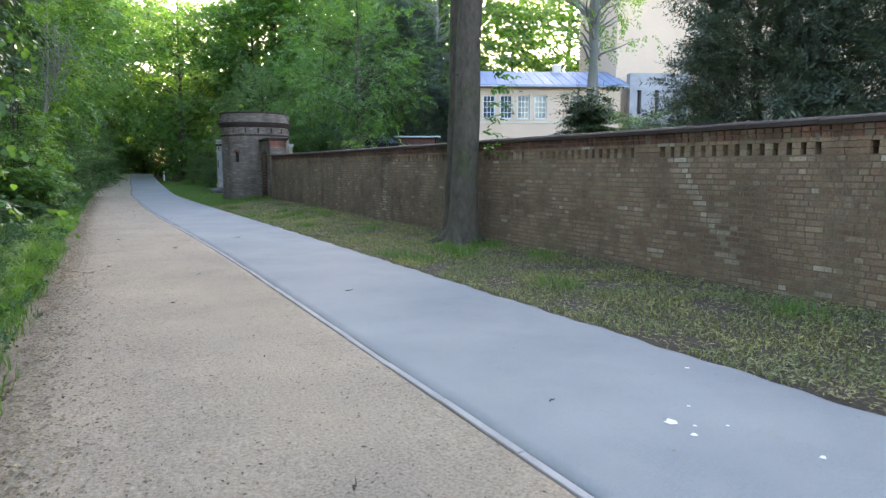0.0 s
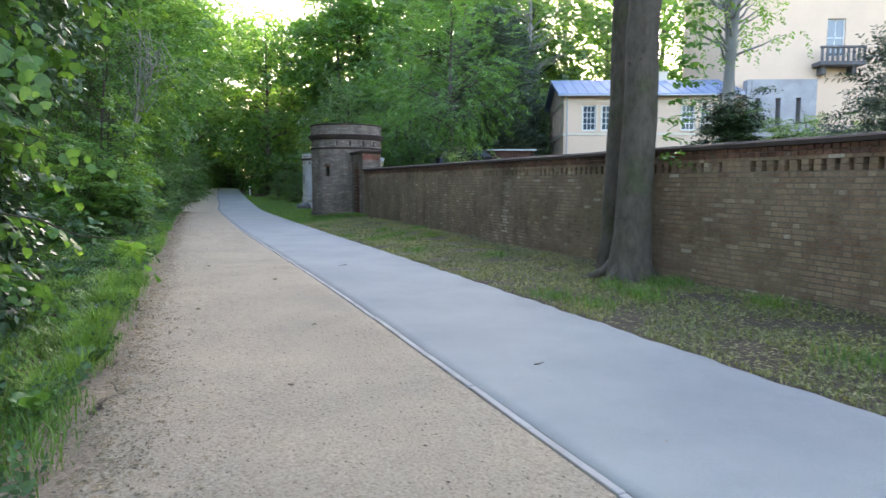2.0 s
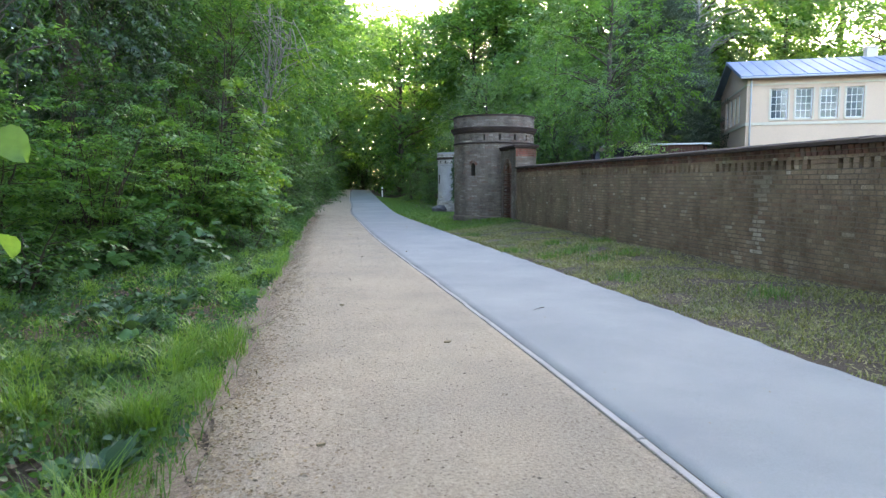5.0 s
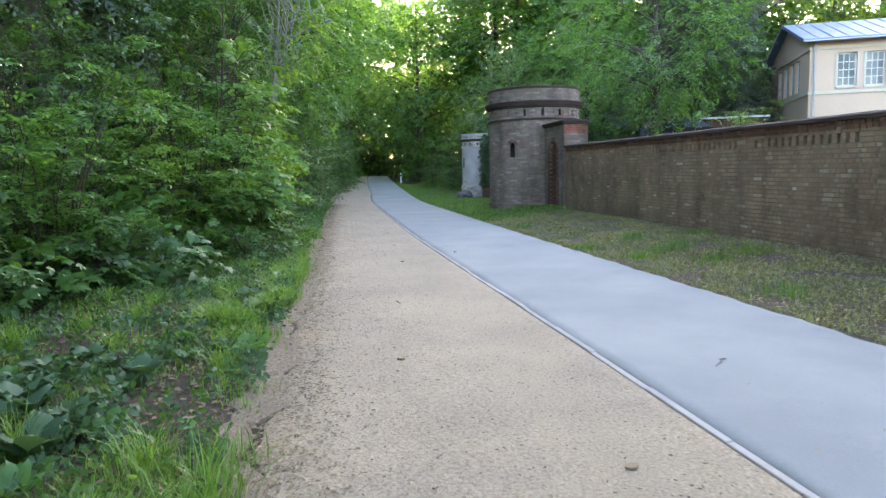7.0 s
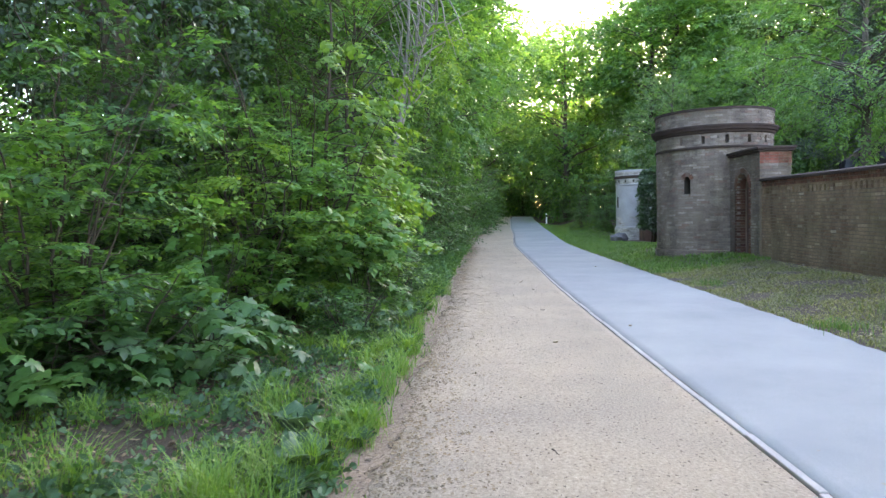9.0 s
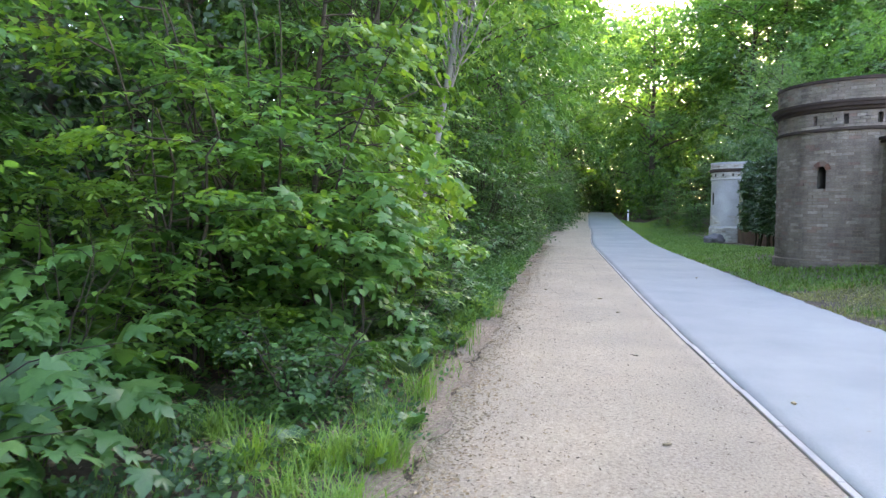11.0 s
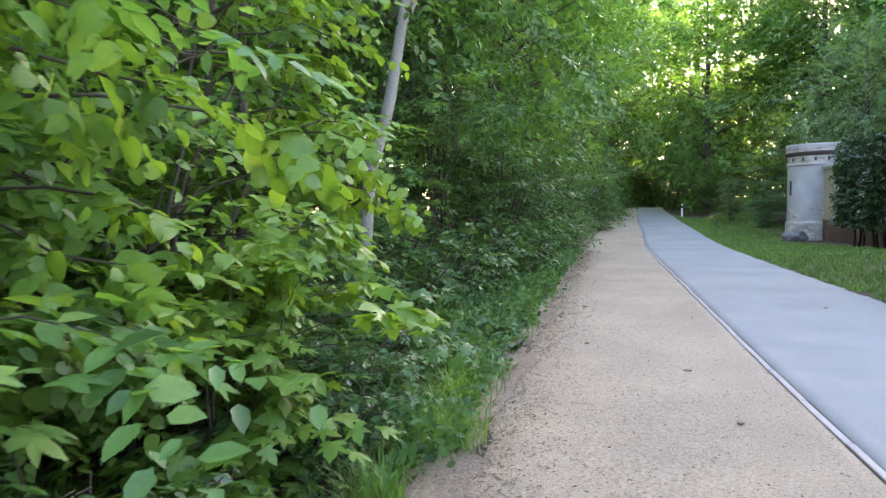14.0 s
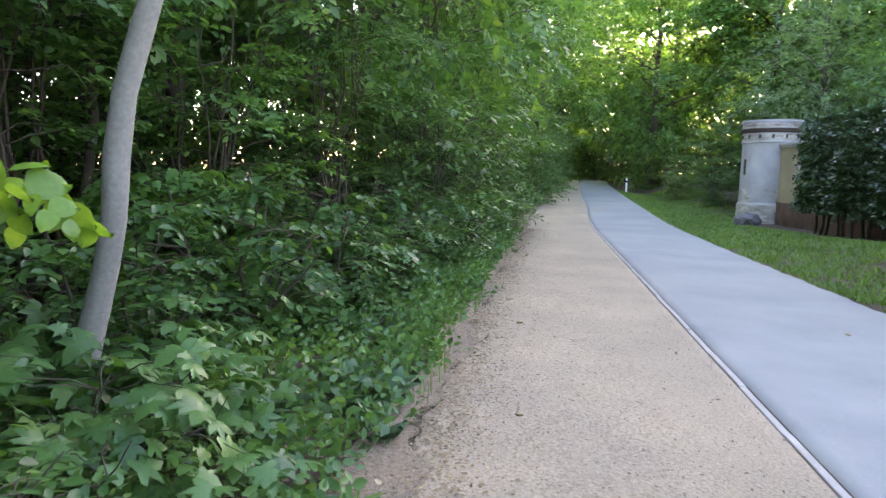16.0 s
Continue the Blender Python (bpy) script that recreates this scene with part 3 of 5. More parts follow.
# the shell leaves the slit window and the parapet slots open
gap0, gap1 = window_angle - 0.058, window_angle + 0.058
a = np.linspace(gap1, gap0 + 2 * math.pi, 70)
v = [(TX + (TR - 0.02) * math.cos(t), TY + (TR - 0.02) * math.sin(t), z) for z in (2.08, 2.72) for t in a]
link("core", v, [(i, i + 1, 70 + i + 1, 70 + i) for i in range(69)], mortar, tower)
v = []
for t in (gap0, gap1):
    for r in (TR - 0.02, TR - 0.4):
        v += [(TX + r * math.cos(t), TY + r * math.sin(t), z) for z in (2.08, 2.72)]
# reveal sides coloured dark for the shade inside the slit window
link("window_reveal", v, [(0, 1, 3, 2), (4, 6, 7, 5), (2, 3, 7, 6), (0, 2, 6, 4), (1, 5, 7, 3)], slot_shade_felt, tower)
arch_v, arch_f = [], []
for k in range(7):
    t = math.pi * (k + 0.5) / 7
    u, z = 0.15 * math.cos(t), 2.57 + 0.15 * math.sin(t)
    aa = window_angle + u / TR
    n = len(arch_v)
    for rr in (TR + 0.03, TR - 0.06):
        for du, dz in ((-0.035, -0.06), (0.035, -0.06), (0.035, 0.06), (-0.035, 0.06)):
            w = du * math.sin(t) + dz * math.cos(t), -du * math.cos(t) + dz * math.sin(t)
            ab = aa + w[0] / TR
            arch_v.append((TX + rr * math.cos(ab), TY + rr * math.sin(ab), z + w[1]))
    arch_f.extend(tuple(i + n for i in face) for face in BRICK_FACES)
link("window_arch", arch_v, arch_f, brick_red, tower, "red brick arch over the slit window")
ring_wall("core", TX, TY, 0, [(TR - 0.02, 2.72), (TR - 0.02, 3.6)], mortar, tower)
# the recess behind the parapet slots has its shade in the colour
ring_wall("slot_back", TX, TY, 0, [(TR - 0.02, 3.6), (TR - 0.15, 3.6), (TR - 0.15, 3.88), (TR - 0.02, 3.88)], slot_shade_felt, tower)
ring_wall("core", TX, TY, 0, [(TR - 0.02, 3.88), (TR - 0.02, 4.7)], mortar, tower)
ring_wall("string_course", TX, TY, 0, [(TR, 3.49), (TR + 0.045, 3.5), (TR + 0.05, 3.55), (TR, 3.575)], coping_stuff, tower, label="projecting brick string course")
ring_wall("cornice", TX, TY, 0, [(TR, 3.95), (TR + 0.05, 3.98), (TR + 0.06, 4.04), (TR + 0.12, 4.06), (TR + 0.13, 4.13), (TR + 0.16, 4.15), (TR + 0.16, 4.2), (TR + 0.02, 4.23)], coping_stuff, tower, label="dark moulded brick cornice")
ring_wall("parapet_cap", TX, TY, 0, [(TR + 0.03, 4.66), (TR + 0.05, 4.67), (TR + 0.05, 4.74), (TR - 0.3, 4.75), (TR - 0.3, 4.3), (0.02, 4.25)], coping_stuff, tower, label="dark capping of the parapet")
ring_wall("plinth", TX, TY, 0, [(TR + 0.035, -0.3), (TR + 0.035, 0.34), (TR, 0.36)], mortar, tower)
v, f = [], []
turned_bricks(v, f, TX, TY, TR + 0.05, TZ, 0.36, tower_keep, 0.01)
tagged(bulk("plinth_bricks", np.array(v), np.array(f), brick_tower, tower, True), "projecting foot courses of brick", kind="stuff")

# doorway block between tower and wall
PX0, PX1, PY0, PY1, PZ = 8.5, 9.35, 33.8, 36.75, 3.16
portal = thing("wall_doorway", "raised brick doorway block with an arched opening", "wall", kind="structure")
DY, DW, DS, DD = 34.95, 0.46, 2.2, 0.3
v, f = [], []


def door_open(y, z):
    u = abs(y - DY)
    return u < DW and (z < DS or math.hypot(u, z - DS) < DW)


c, z = 0, -0.1
while z < PZ - 0.04:
    y = PY0 + (0.0 if c % 2 else -0.0)
    first = True
    while y < PY1 - 0.03:
        y1 = min(y + (0.115 if (first and c % 2) else 0.24), PY1)
        first = False
        if not door_open((y + y1) / 2, z + 0.04):
            add_brick(v, f, PX0 + rng.uniform(-0.006, 0.006), PX0 + 0.07, y, y1, z, z + COURSE - 0.01)
        y = y1 + 0.011
    x = PX0 + (0.0 if c % 2 else 0.08)
    while x < PX1 - 0.03 and z > 2.1:
        x1 = min(x + 0.24, PX1)
        n = len(v)
        add_brick(v, f, x, x1, PY0 - 0.02 + rng.uniform(-0.005, 0.005), PY0 + 0.05, z, z + COURSE - 0.01)
        f[-5:] = [(n, n + 4, n + 7, n + 3), (n, n + 3, n + 2, n + 1), (n + 4, n + 5, n + 6, n + 7), (n + 3, n + 7, n + 6, n + 2), (n, n + 1, n + 5, n + 4)]
        x = x1 + 0.011
    z += COURSE
    c += 1
tagged(bulk("brick_courses", np.array(v), np.array(f), brick_tower, portal, True), "grey brown bricks round the doorway", kind="stuff")
bm = bmesh.new()
box(bm, PX0 + 0.015, PX1, PY0, DY - DW - 0.03, -0.3, PZ)
box(bm, PX0 + 0.015, PX1, DY + DW + 0.03, PY1, -0.3, PZ)
box(bm, PX0 + 0.015, PX1, DY - DW - 0.03, DY + DW + 0.03, DS + DW + 0.04, PZ)
part("core", bm, mortar, portal)
v, f = [], []
for k in range(-4, 13):
    t = math.pi * (k + 0.5) / 9 if 0 <= k < 9 else None
    if t is None:
        continue
    n = len(v)
    for xx in (PX0 - 0.03, PX0 + 0.25):
        for rr, tt in ((DW, t - 0.165), (DW, t + 0.165), (DW + 0.13, t + 0.165), (DW + 0.13, t - 0.165)):
            v.append((xx, DY + rr * math.cos(tt), DS + rr * math.sin(tt)))
    f.extend(tuple(i + n for i in face) for face in BRICK_FACES)
for side in (-1, 1):
    for k in range(26):
        add_brick(v, f, PX0 - 0.02, PX0 + 0.25, DY + side * (DW + 0.05) - 0.055, DY + side * (DW + 0.05) + 0.055, 0.1 + k * 0.08, 0.1 + k * 0.08 + 0.07)
link("door_surround", v, f, brick_red, portal, "red brick arch and jambs of the doorway")
bm = bmesh.new()
for k in range(7):
    y0 = DY - DW + k * 2 * DW / 7
    box(bm, PX0 + 0.3, PX0 + 0.35, y0 + 0.004, y0 + 2 * DW / 7 - 0.004, 0.0, DS + DW, 0.004)
part("door_leaf", bm, door_wood, portal, "closed dark red plank door in the arch")
bm = bmesh.new()
box(bm, PX0 - 0.06, PX1 + 0.06, PY0 - 0.07, PY1, PZ + 0.002, PZ + 0.06, 0.012)
box(bm, PX0 - 0.1, PX1 + 0.1, PY0 - 0.11, PY1, PZ + 0.062, PZ + 0.14, 0.015)
part("capping", bm, coping_stuff, portal, "stepped dark brick capping")
v, f = [], []
for c in range(4):
    x = PX0 + 0.01
    while x < PX1 - 0.05:
        n = len(v)
        zz = PZ - 0.32 + c * COURSE
        add_brick(v, f, x, min(x + 0.115, PX1), PY0 - 0.032, PY0 + 0.02, zz, zz + COURSE - 0.01)
        f[-5:] = [(n, n + 4, n + 7, n + 3), (n, n + 3, n + 2, n + 1), (n + 4, n + 5, n + 6, n + 7), (n + 3, n + 7, n + 6, n + 2), (n, n + 1, n + 5, n + 4)]
        x += 0.126
link("red_courses", v, f, brick_bright, portal, "bright red brick courses at the top")

# whitewashed tower and the wall behind the hedge
WX, WY, WR, WZ = 11.0, 59.4, 1.27, -0.25
white_tower = thing("round_tower", "whitewashed round brick tower with dark top band", "tower", kind="structure")
ring_wall("shaft", WX, WY, 0, [(WR + 0.06, WZ), (WR + 0.05, 0.6), (WR, 0.7), (WR - 0.02, 3.3)], white_wash, white_tower, label="patchy whitewashed brick shaft")
ring_wall("frieze", WX, WY, 0, [(WR - 0.02, 3.3), (WR + 0.05, 3.32), (WR + 0.05, 3.38), (WR, 3.4), (WR, 3.75)], white_wash, white_tower)
ring_wall("cornice", WX, WY, 0, [(WR, 3.75), (WR + 0.1, 3.78), (WR + 0.12, 3.9), (WR + 0.02, 3.94)], coping_stuff, white_tower, label="dark cornice")
ring_wall("parapet", WX, WY, 0, [(WR + 0.02, 3.94), (WR + 0.02, 4.2), (WR + 0.06, 4.22), (WR + 0.05, 4.3), (0.02, 4.28)], white_wash, white_tower)
v, f = [], []
facing = lambda a, z: not 0.3 < a < 2.4
turned_bricks(v, f, WX, WY, WR + 0.075, WZ, 0.6, facing, 0.012)
turned_bricks(v, f, WX, WY, WR + 0.012, 0.68, 1.3, lambda a, z: facing(a, z) and math.sin(5 * a + 3 * z) > 0.1, 0.01)
turned_bricks(v, f, WX, WY, WR + 0.014, 3.4, 3.74, facing, 0.008)
turned_bricks(v, f, WX, WY, WR + 0.035, 3.95, 4.2, facing, 0.01)
tagged(bulk("brick_courses", np.array(v), np.array(f), brick_white, white_tower, True), "whitewashed brick courses", kind="stuff")
# dark plates on the shaft draw the shade of slots and arrow slit
for d in range(180, 361, 24):
    t = math.radians(d)
    bm = box(bmesh.new(), -0.02, 0.02, -0.045, 0.045, 3.5, 3.66)
    s = part("slot", bm, slot_shade_felt, white_tower)
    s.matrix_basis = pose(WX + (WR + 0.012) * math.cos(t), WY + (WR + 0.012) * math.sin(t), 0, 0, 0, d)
s = part("arrow_slit", box(bmesh.new(), -0.02, 0.02, -0.05, 0.05, 1.9, 2.6), slot_shade_felt, white_tower)
s.matrix_basis = pose(WX + (WR + 0.012) * math.cos(math.radians(196)), WY + (WR + 0.012) * math.sin(math.radians(196)), 0, 0, 0, 196)
far_wall = thing("wall_painted", "ochre and white painted wall with reddish plinth", "wall", kind="structure")
part("wall_face", box(bmesh.new(), 10.95, 11.3, 40.2, 58.3, -0.4, 3.05), ochre_wash, far_wall)
part("plinth", box(bmesh.new(), 10.9, 10.95, 40.2, 58.3, -0.4, 0.75), brick_red, far_wall, "dull red plinth")
bm = bmesh.new()
box(bm, 10.88, 11.36, 40.2, 58.3, 3.052, 3.12, 0.01)
box(bm, 10.84, 11.4, 40.2, 58.3, 3.122, 3.26, 0.02)
part("coping", bm, white_wash, far_wall, "pale coping")
bm = bmesh.new()
bmesh.ops.create_icosphere(bm, subdivisions=3, radius=1.0)
for w in bm.verts:
    w.co *= 1 + 0.25 * noise.noise(w.co * 1.7) + 0.1 * noise.noise(w.co * 4)
boulder = part("boulder", bm, grey_stone, None)
boulder.matrix_basis = Matrix.LocRotScale((9.35, 56.6, -0.02), Euler((0, 0, 0.6)), (0.62, 0.45, 0.36))
tagged(boulder, "rough grey boulder at the foot of the white tower", "boulder")

# ---- the yellow house behind the wall ----
house = thing("house", "pale yellow rendered house with blue-grey roof and grid windows", "house", 24.9, 43.0, 1.5)
house.rotation_euler = (0, 0, radians(-24))


def wall_panel(u0, u1, z0, z1, holes, thick):
    """One connected wall slab along x with openings through it."""
    us = sorted({u0, u1, *(h[0] for h in holes), *(h[1] for h in holes)})
    zs = sorted({z0, z1, *(h[2] for h in holes), *(h[3] for h in holes)})
    bm = bmesh.new()
    vs = {(u, z): bm.verts.new((u, 0, z)) for u in us for z in zs}
    for a, b in zip(us, us[1:]):
        for c, d in zip(zs, zs[1:]):
            if not any(h[0] < (a + b) / 2 < h[1] and h[2] < (c + d) / 2 < h[3] for h in holes):
                bm.faces.new((vs[a, c], vs[b, c], vs[b, d], vs[a, d]))
    loose = [v for v in bm.verts if not v.link_faces]
    bmesh.ops.delete(bm, geom=loose, context="VERTS")
    made = bmesh.ops.extrude_face_region(bm, geom=list(bm.faces))
    bmesh.ops.translate(bm, verts=[g for g in made["geom"] if isinstance(g, bmesh.types.BMVert)], vec=(0, thick, 0))
    bmesh.ops.recalc_face_normals(bm, faces=list(bm.faces))
    return bm


def grid_window(parent, w, h, m, cols=3, rows=3, label="white grid window with small panes"):
    win = new("window")
    win.parent = parent
    win.matrix_basis = m
    tagged(win, label)
    bm = bmesh.new()
    for x0, x1, z0, z1 in ((0, 0.07, 0, h), (w - 0.07, w, 0, h), (0.07, w - 0.07, 0, 0.07), (0.07, w - 0.07, h - 0.07, h)):
        box(bm, x0, x1, 0.0, 0.07, z0, z1)
    for i in range(1, cols):
        x = 0.07 + (w - 0.14) * i / cols
        box(bm, x - 0.018, x + 0.018, 0.012, 0.058, 0.07, h - 0.07)
    for j in range(1, rows):
        z = 0.07 + (h - 0.14) * j / rows
        box(bm, 0.07, w - 0.07, 0.015, 0.055, z - 0.018, z + 0.018)
    part("window_frame", bm, white_paint, win)
    part("pane", box(bmesh.new(), 0.06, w - 0.06, 0.03, 0.04, 0.06, h - 0.06), pane_glass, win)
    return win


HL, HD, HH, RIDGE = 11.5, 9.0, 6.36, 1.5
holes = [(1.27 + 1.28 * k, 2.17 + 1.28 * k, 3.96, 5.66) for k in range(4)] + [(7.9 + 1.28 * k, 8.8 + 1.28 * k, 3.96, 5.66) for k in range(2)]
part("wall", wall_panel(0, HL, 0, HH, holes, 0.35), render_yellow, house, "pale yellow rendered front wall")
gable_holes = [(2.0 + 1.35 * k, 2.9 + 1.35 * k, 3.96, 5.66) for k in range(4)]
gable = wall_panel(0.35, HD, 0, HH, gable_holes, -0.35)
bmesh.ops.transform(gable, matrix=pose(0, 0, 0, 0, 0, 90), verts=gable.verts)
part("wall", gable, render_yellow, house)
part("wall", box(bmesh.new(), HL - 0.35, HL, 0.35, HD, 0, HH), render_yellow, house)
part("wall", box(bmesh.new(), 0.35, HL - 0.35, HD - 0.35, HD, 0, HH), render_yellow, house)
for x in (0.0, HL - 0.35):
    bm = bmesh.new()
    low = [bm.verts.new(c) for c in ((x, 0, HH), (x, HD, HH), (x, HD / 2, HH + RIDGE))]
    high = [bm.verts.new((v.co.x + 0.35, v.co.y, v.co.z)) for v in low]
    bm.faces.new(low[::-1])
    bm.faces.new(high)
    for a, b in ((0, 1), (1, 2), (2, 0)):
        bm.faces.new((low[a], low[b], high[b], high[a]))
    part("gable", bm, render_yellow, house)
bm = bmesh.new()
for q in holes:
    box(bm, q[0] - 0.05, q[1] + 0.05, -0.07, 0.1, q[2] - 0.09, q[2] - 0.003)
    box(bm, q[0] - 0.09, q[0] - 0.003, -0.03, 0.05, q[2], q[3])
    box(bm, q[1] + 0.003, q[1] + 0.09, -0.03, 0.05, q[2], q[3])
box(bm, -0.05, HL + 0.05, -0.05, -0.003, 3.62, 3.78)
box(bm, -0.05, -0.003, 0, HD, 3.62, 3.78)
box(bm, -0.06, HL + 0.06, -0.06, -0.003, 5.86, 5.95)
box(bm, -0.06, -0.003, 0, HD, 5.86, 5.95)
part("cornice", bm, render_cream, house, "cream sills, window surrounds and string courses")
for q in holes:
    grid_window(house, 0.9, 1.7, pose(q[0], 0.12, q[2]), 3, 4)
for q in gable_holes:
    grid_window(house, 0.9, 1.7, pose(0.12, q[1], q[2], 0, 0, -90), 2, 3)
e, slope = 0.45, RIDGE / (HD / 2)
bm = bmesh.new()
for side in (0, 1):
    y0, y1 = (-e, HD / 2) if side == 0 else (HD + e, HD / 2)
    z0, z1 = HH - slope * e + 0.02, HH + RIDGE + 0.02
    vs = [bm.verts.new((x, y, z + d)) for d in (0, 0.14) for x, y, z in ((-e, y0, z0), (HL + e, y0, z0), (HL + e, y1, z1), (-e, y1, z1))]
    for q in ((3, 2, 1, 0), (4, 5, 6, 7), (0, 1, 5, 4), (1, 2, 6, 5), (2, 3, 7, 6), (3, 0, 4, 7)):
        bm.faces.new([vs[i] for i in q])
bmesh.ops.recalc_face_normals(bm, faces=list(bm.faces))
roof = part("roof", bm, roof_metal, house, "low blue-grey metal roof")
bm = bmesh.new()
for k in range(19):
    a = Matrix.Translation((-e + 0.69 * k, -e, HH - slope * e + 0.16)) @ Matrix.Rotation(math.atan(slope), 4, "X")
    bmesh.ops.create_cube(bm, size=1, matrix=a @ Matrix.LocRotScale((0, 2.55, 0.02), None, (0.03, 5.1, 0.04)))
part("seam", bm, roof_metal, roof)
part("gutter", box(bmesh.new(), -e, HL + e, -e - 0.1, -e - 0.003, HH - 0.16, HH - 0.05, 0.03), zinc, house, "zinc gutter")
part("downpipe", box(bmesh.new(), 0.16, 0.25, -0.13, -0.05, 0, HH + 0.05, 0.02), zinc, house, "zinc downpipe at the corner")
bm = bmesh.new()
box(bm, 7.4, 8.0, 4.2, 4.8, HH + 0.6, HH + 2.1, 0.02)
box(bm, 7.34, 8.06, 4.14, 4.86, HH + 2.102, HH + 2.2, 0.02)
part("chimney", bm, render_cream, house, "small cream chimney")

villa = thing("villa", "tall pale yellow villa with a small balcony and narrow windows", "house", 36.6, 40.2, 1.49)
villa.rotation_euler, villa.scale = (0, 0, radians(-24)), (1.12,) * 3
vholes = [(5.75, 6.85, 8.2, 10.5), (2.2, 3.2, 12.5, 14.5), (5.8, 6.8, 12.5, 14.5)]
part("wall", wall_panel(0, 20, 0, 17, vholes, 0.4), render_yellow, villa)
part("wall", box(bmesh.new(), 0, 0.4, 0.4, 10, 0, 17), render_yellow, villa)
part("wall", box(bmesh.new(), 19.6, 20, 0.4, 10, 0, 17), render_yellow, villa)
part("wall", box(bmesh.new(), 0.4, 19.6, 9.6, 10, 0, 17), render_yellow, villa)
for q in vholes:
    grid_window(villa, q[1] - q[0], q[3] - q[2], pose(q[0], 0.15, q[2]), 2, 2)
bm = bmesh.new()
box(bm, 4.9, 7.6, -1.1, -0.003, 7.5, 7.75, 0.03)
box(bm, 4.9, 7.6, -1.1, -0.95, 8.5, 8.65, 0.03)
for k in range(9):
    box(bm, 4.95 + 0.31 * k, 5.1 + 0.31 * k, -1.07, -0.98, 7.752, 8.498, 0.01)
box(bm, 5.2, 5.5, -0.7, -0.003, 7.0, 7.498, 0.05)
box(bm, 7.0, 7.3, -0.7, -0.003, 7.0, 7.498, 0.05)
part("balcony", bm, grey_stone, villa, "weathered stone balcony with balusters")
base = wall_panel(0.5, 4.6, 0, 6.6, [(1.0 + 1.2 * k, 1.3 + 1.2 * k, 3.9, 5.5) for k in range(3)], 0.7)
bmesh.ops.translate(base, verts=base.verts, vec=(0, -1.5, 0))
part("base_storey", base, white_wash, villa, "pale grey lower storey with slit windows")
bm = bmesh.new()
box(bm, -0.6, 20.6, -0.6, 10.6, 17.002, 17.5, 0.05)
part("roof", bm, roof_metal, villa)

# ---- a parked car, of which the roof shows above the wall ----
car = thing("car", "black parked car, its roof showing above the wall", "car", 18.7, 44.5, height_at(18.7, 44.5))
car.rotation_euler, car.scale = (0, 0, radians(-20)), (1.1,) * 3
bm = bmesh.new()
outline = [(-2.1, 0.35), (2.1, 0.35), (2.2, 0.6), (2.1, 0.85), (1.2, 0.98), (0.55, 1.5), (-1.3, 1.55), (-2.0, 1.0), (-2.2, 0.9)]
rows_c = []
for yy, k in ((-0.88, 0.96), (-0.8, 1.0), (0.8, 1.0), (0.88, 0.96)):
    rows_c.append([bm.verts.new((x * k, yy * (1 if z < 1.0 else 0.82), z)) for x, z in outline])
for ra, rb in zip(rows_c, rows_c[1:]):
    for i in range(len(outline)):
        j = (i + 1) % len(outline)
        bm.faces.new((ra[i], ra[j], rb[j], rb[i]))
bm.faces.new(rows_c[0][::-1])
bm.faces.new(rows_c[-1])
part("body", bm, car_paint, car)
for x in (-1.35, 1.35):
    for yy in (-0.8, 0.8):
        bm = bmesh.new()
        bmesh.ops.create_cone(bm, segments=20, radius1=0.32, radius2=0.32, depth=0.2, cap_ends=True, matrix=pose(x, yy, 0.32, 90, 0, 0))
        part("wheel", bm, rubber, car)
bm = bmesh.new()
box(bm, -1.15, 0.45, -0.6, 0.6, 1.53, 1.57, 0.015)
part("roof_panel", bm, pane_glass, car, "glossy roof panel reflecting the sky")
shed = thing("shed", "low dark timber shed with a pale roof edge", "shed", 22.9, 43.6, height_at(22.9, 43.6) - 0.15)
shed.rotation_euler = (0, 0, radians(-24))
for k in range(14):
    part("plank", box(bmesh.new(), -3.0 + 0.2 * k, -2.81 + 0.2 * k, 0, 0.04, -0.2, 1.7, 0.004), door_wood, shed)
part("side_wall", box(bmesh.new(), -0.1, 0.0, 0.045, 1.6, -0.2, 1.7), door_wood, shed)
part("side_wall", box(bmesh.new(), -3.0, -2.9, 0.045, 1.6, -0.2, 1.7), door_wood, shed)
part("roof", box(bmesh.new(), -3.2, 0.2, -0.25, 1.8, 1.703, 1.78, 0.01), slot_shade_felt, shed, "flat dark felt roof")
part("roof_edge", box(bmesh.new(), -3.2, 0.2, -0.28, -0.253, 1.7, 1.8), zinc, shed, "pale metal roof edge")

# white marker post beside the asphalt and a low rail across the far end
post = thing("marker_post", "white roadside marker post with black band", "post", 6.95, 78.4, height_at(6.95, 78.4))
bm = bmesh.new()
bmesh.ops.create_cone(bm, segments=12, radius1=0.07, radius2=0.055, depth=1.05, cap_ends=True, matrix=Matrix.Translation((0, 0, 0.52)))
part("shaft", bm, white_paint, post)
bm = bmesh.new()
bmesh.ops.create_cone(bm, segments=12, radius1=0.068, radius2=0.066, depth=0.16, cap_ends=True, matrix=Matrix.Translation((0, 0, 0.8)))
part("band", bm, rubber, post)


# ---- trees and shrubs ----
def crown_points(centre, radii, clumps, per, spread, hollow=0.55):
    """Starts and directions of twigs in uneven clumps through a crown."""
    d = unit(rng.normal(0, 1, (clumps, 3)))
    c = d * (hollow + (1 - hollow) * rng.random((clumps, 1)) ** 0.6) * rng.uniform(0.85, 1.12, (clumps, 1))
    hubs = np.array(centre) + c * np.array(radii)
    p = np.repeat(hubs, per, 0) + rng.normal(0, 1, (clumps * per, 3)) * spread * np.array((1, 1, 0.6))
    out = np.repeat(d, per, 0) + (0, 0, 0.1)
    return hubs, p, out


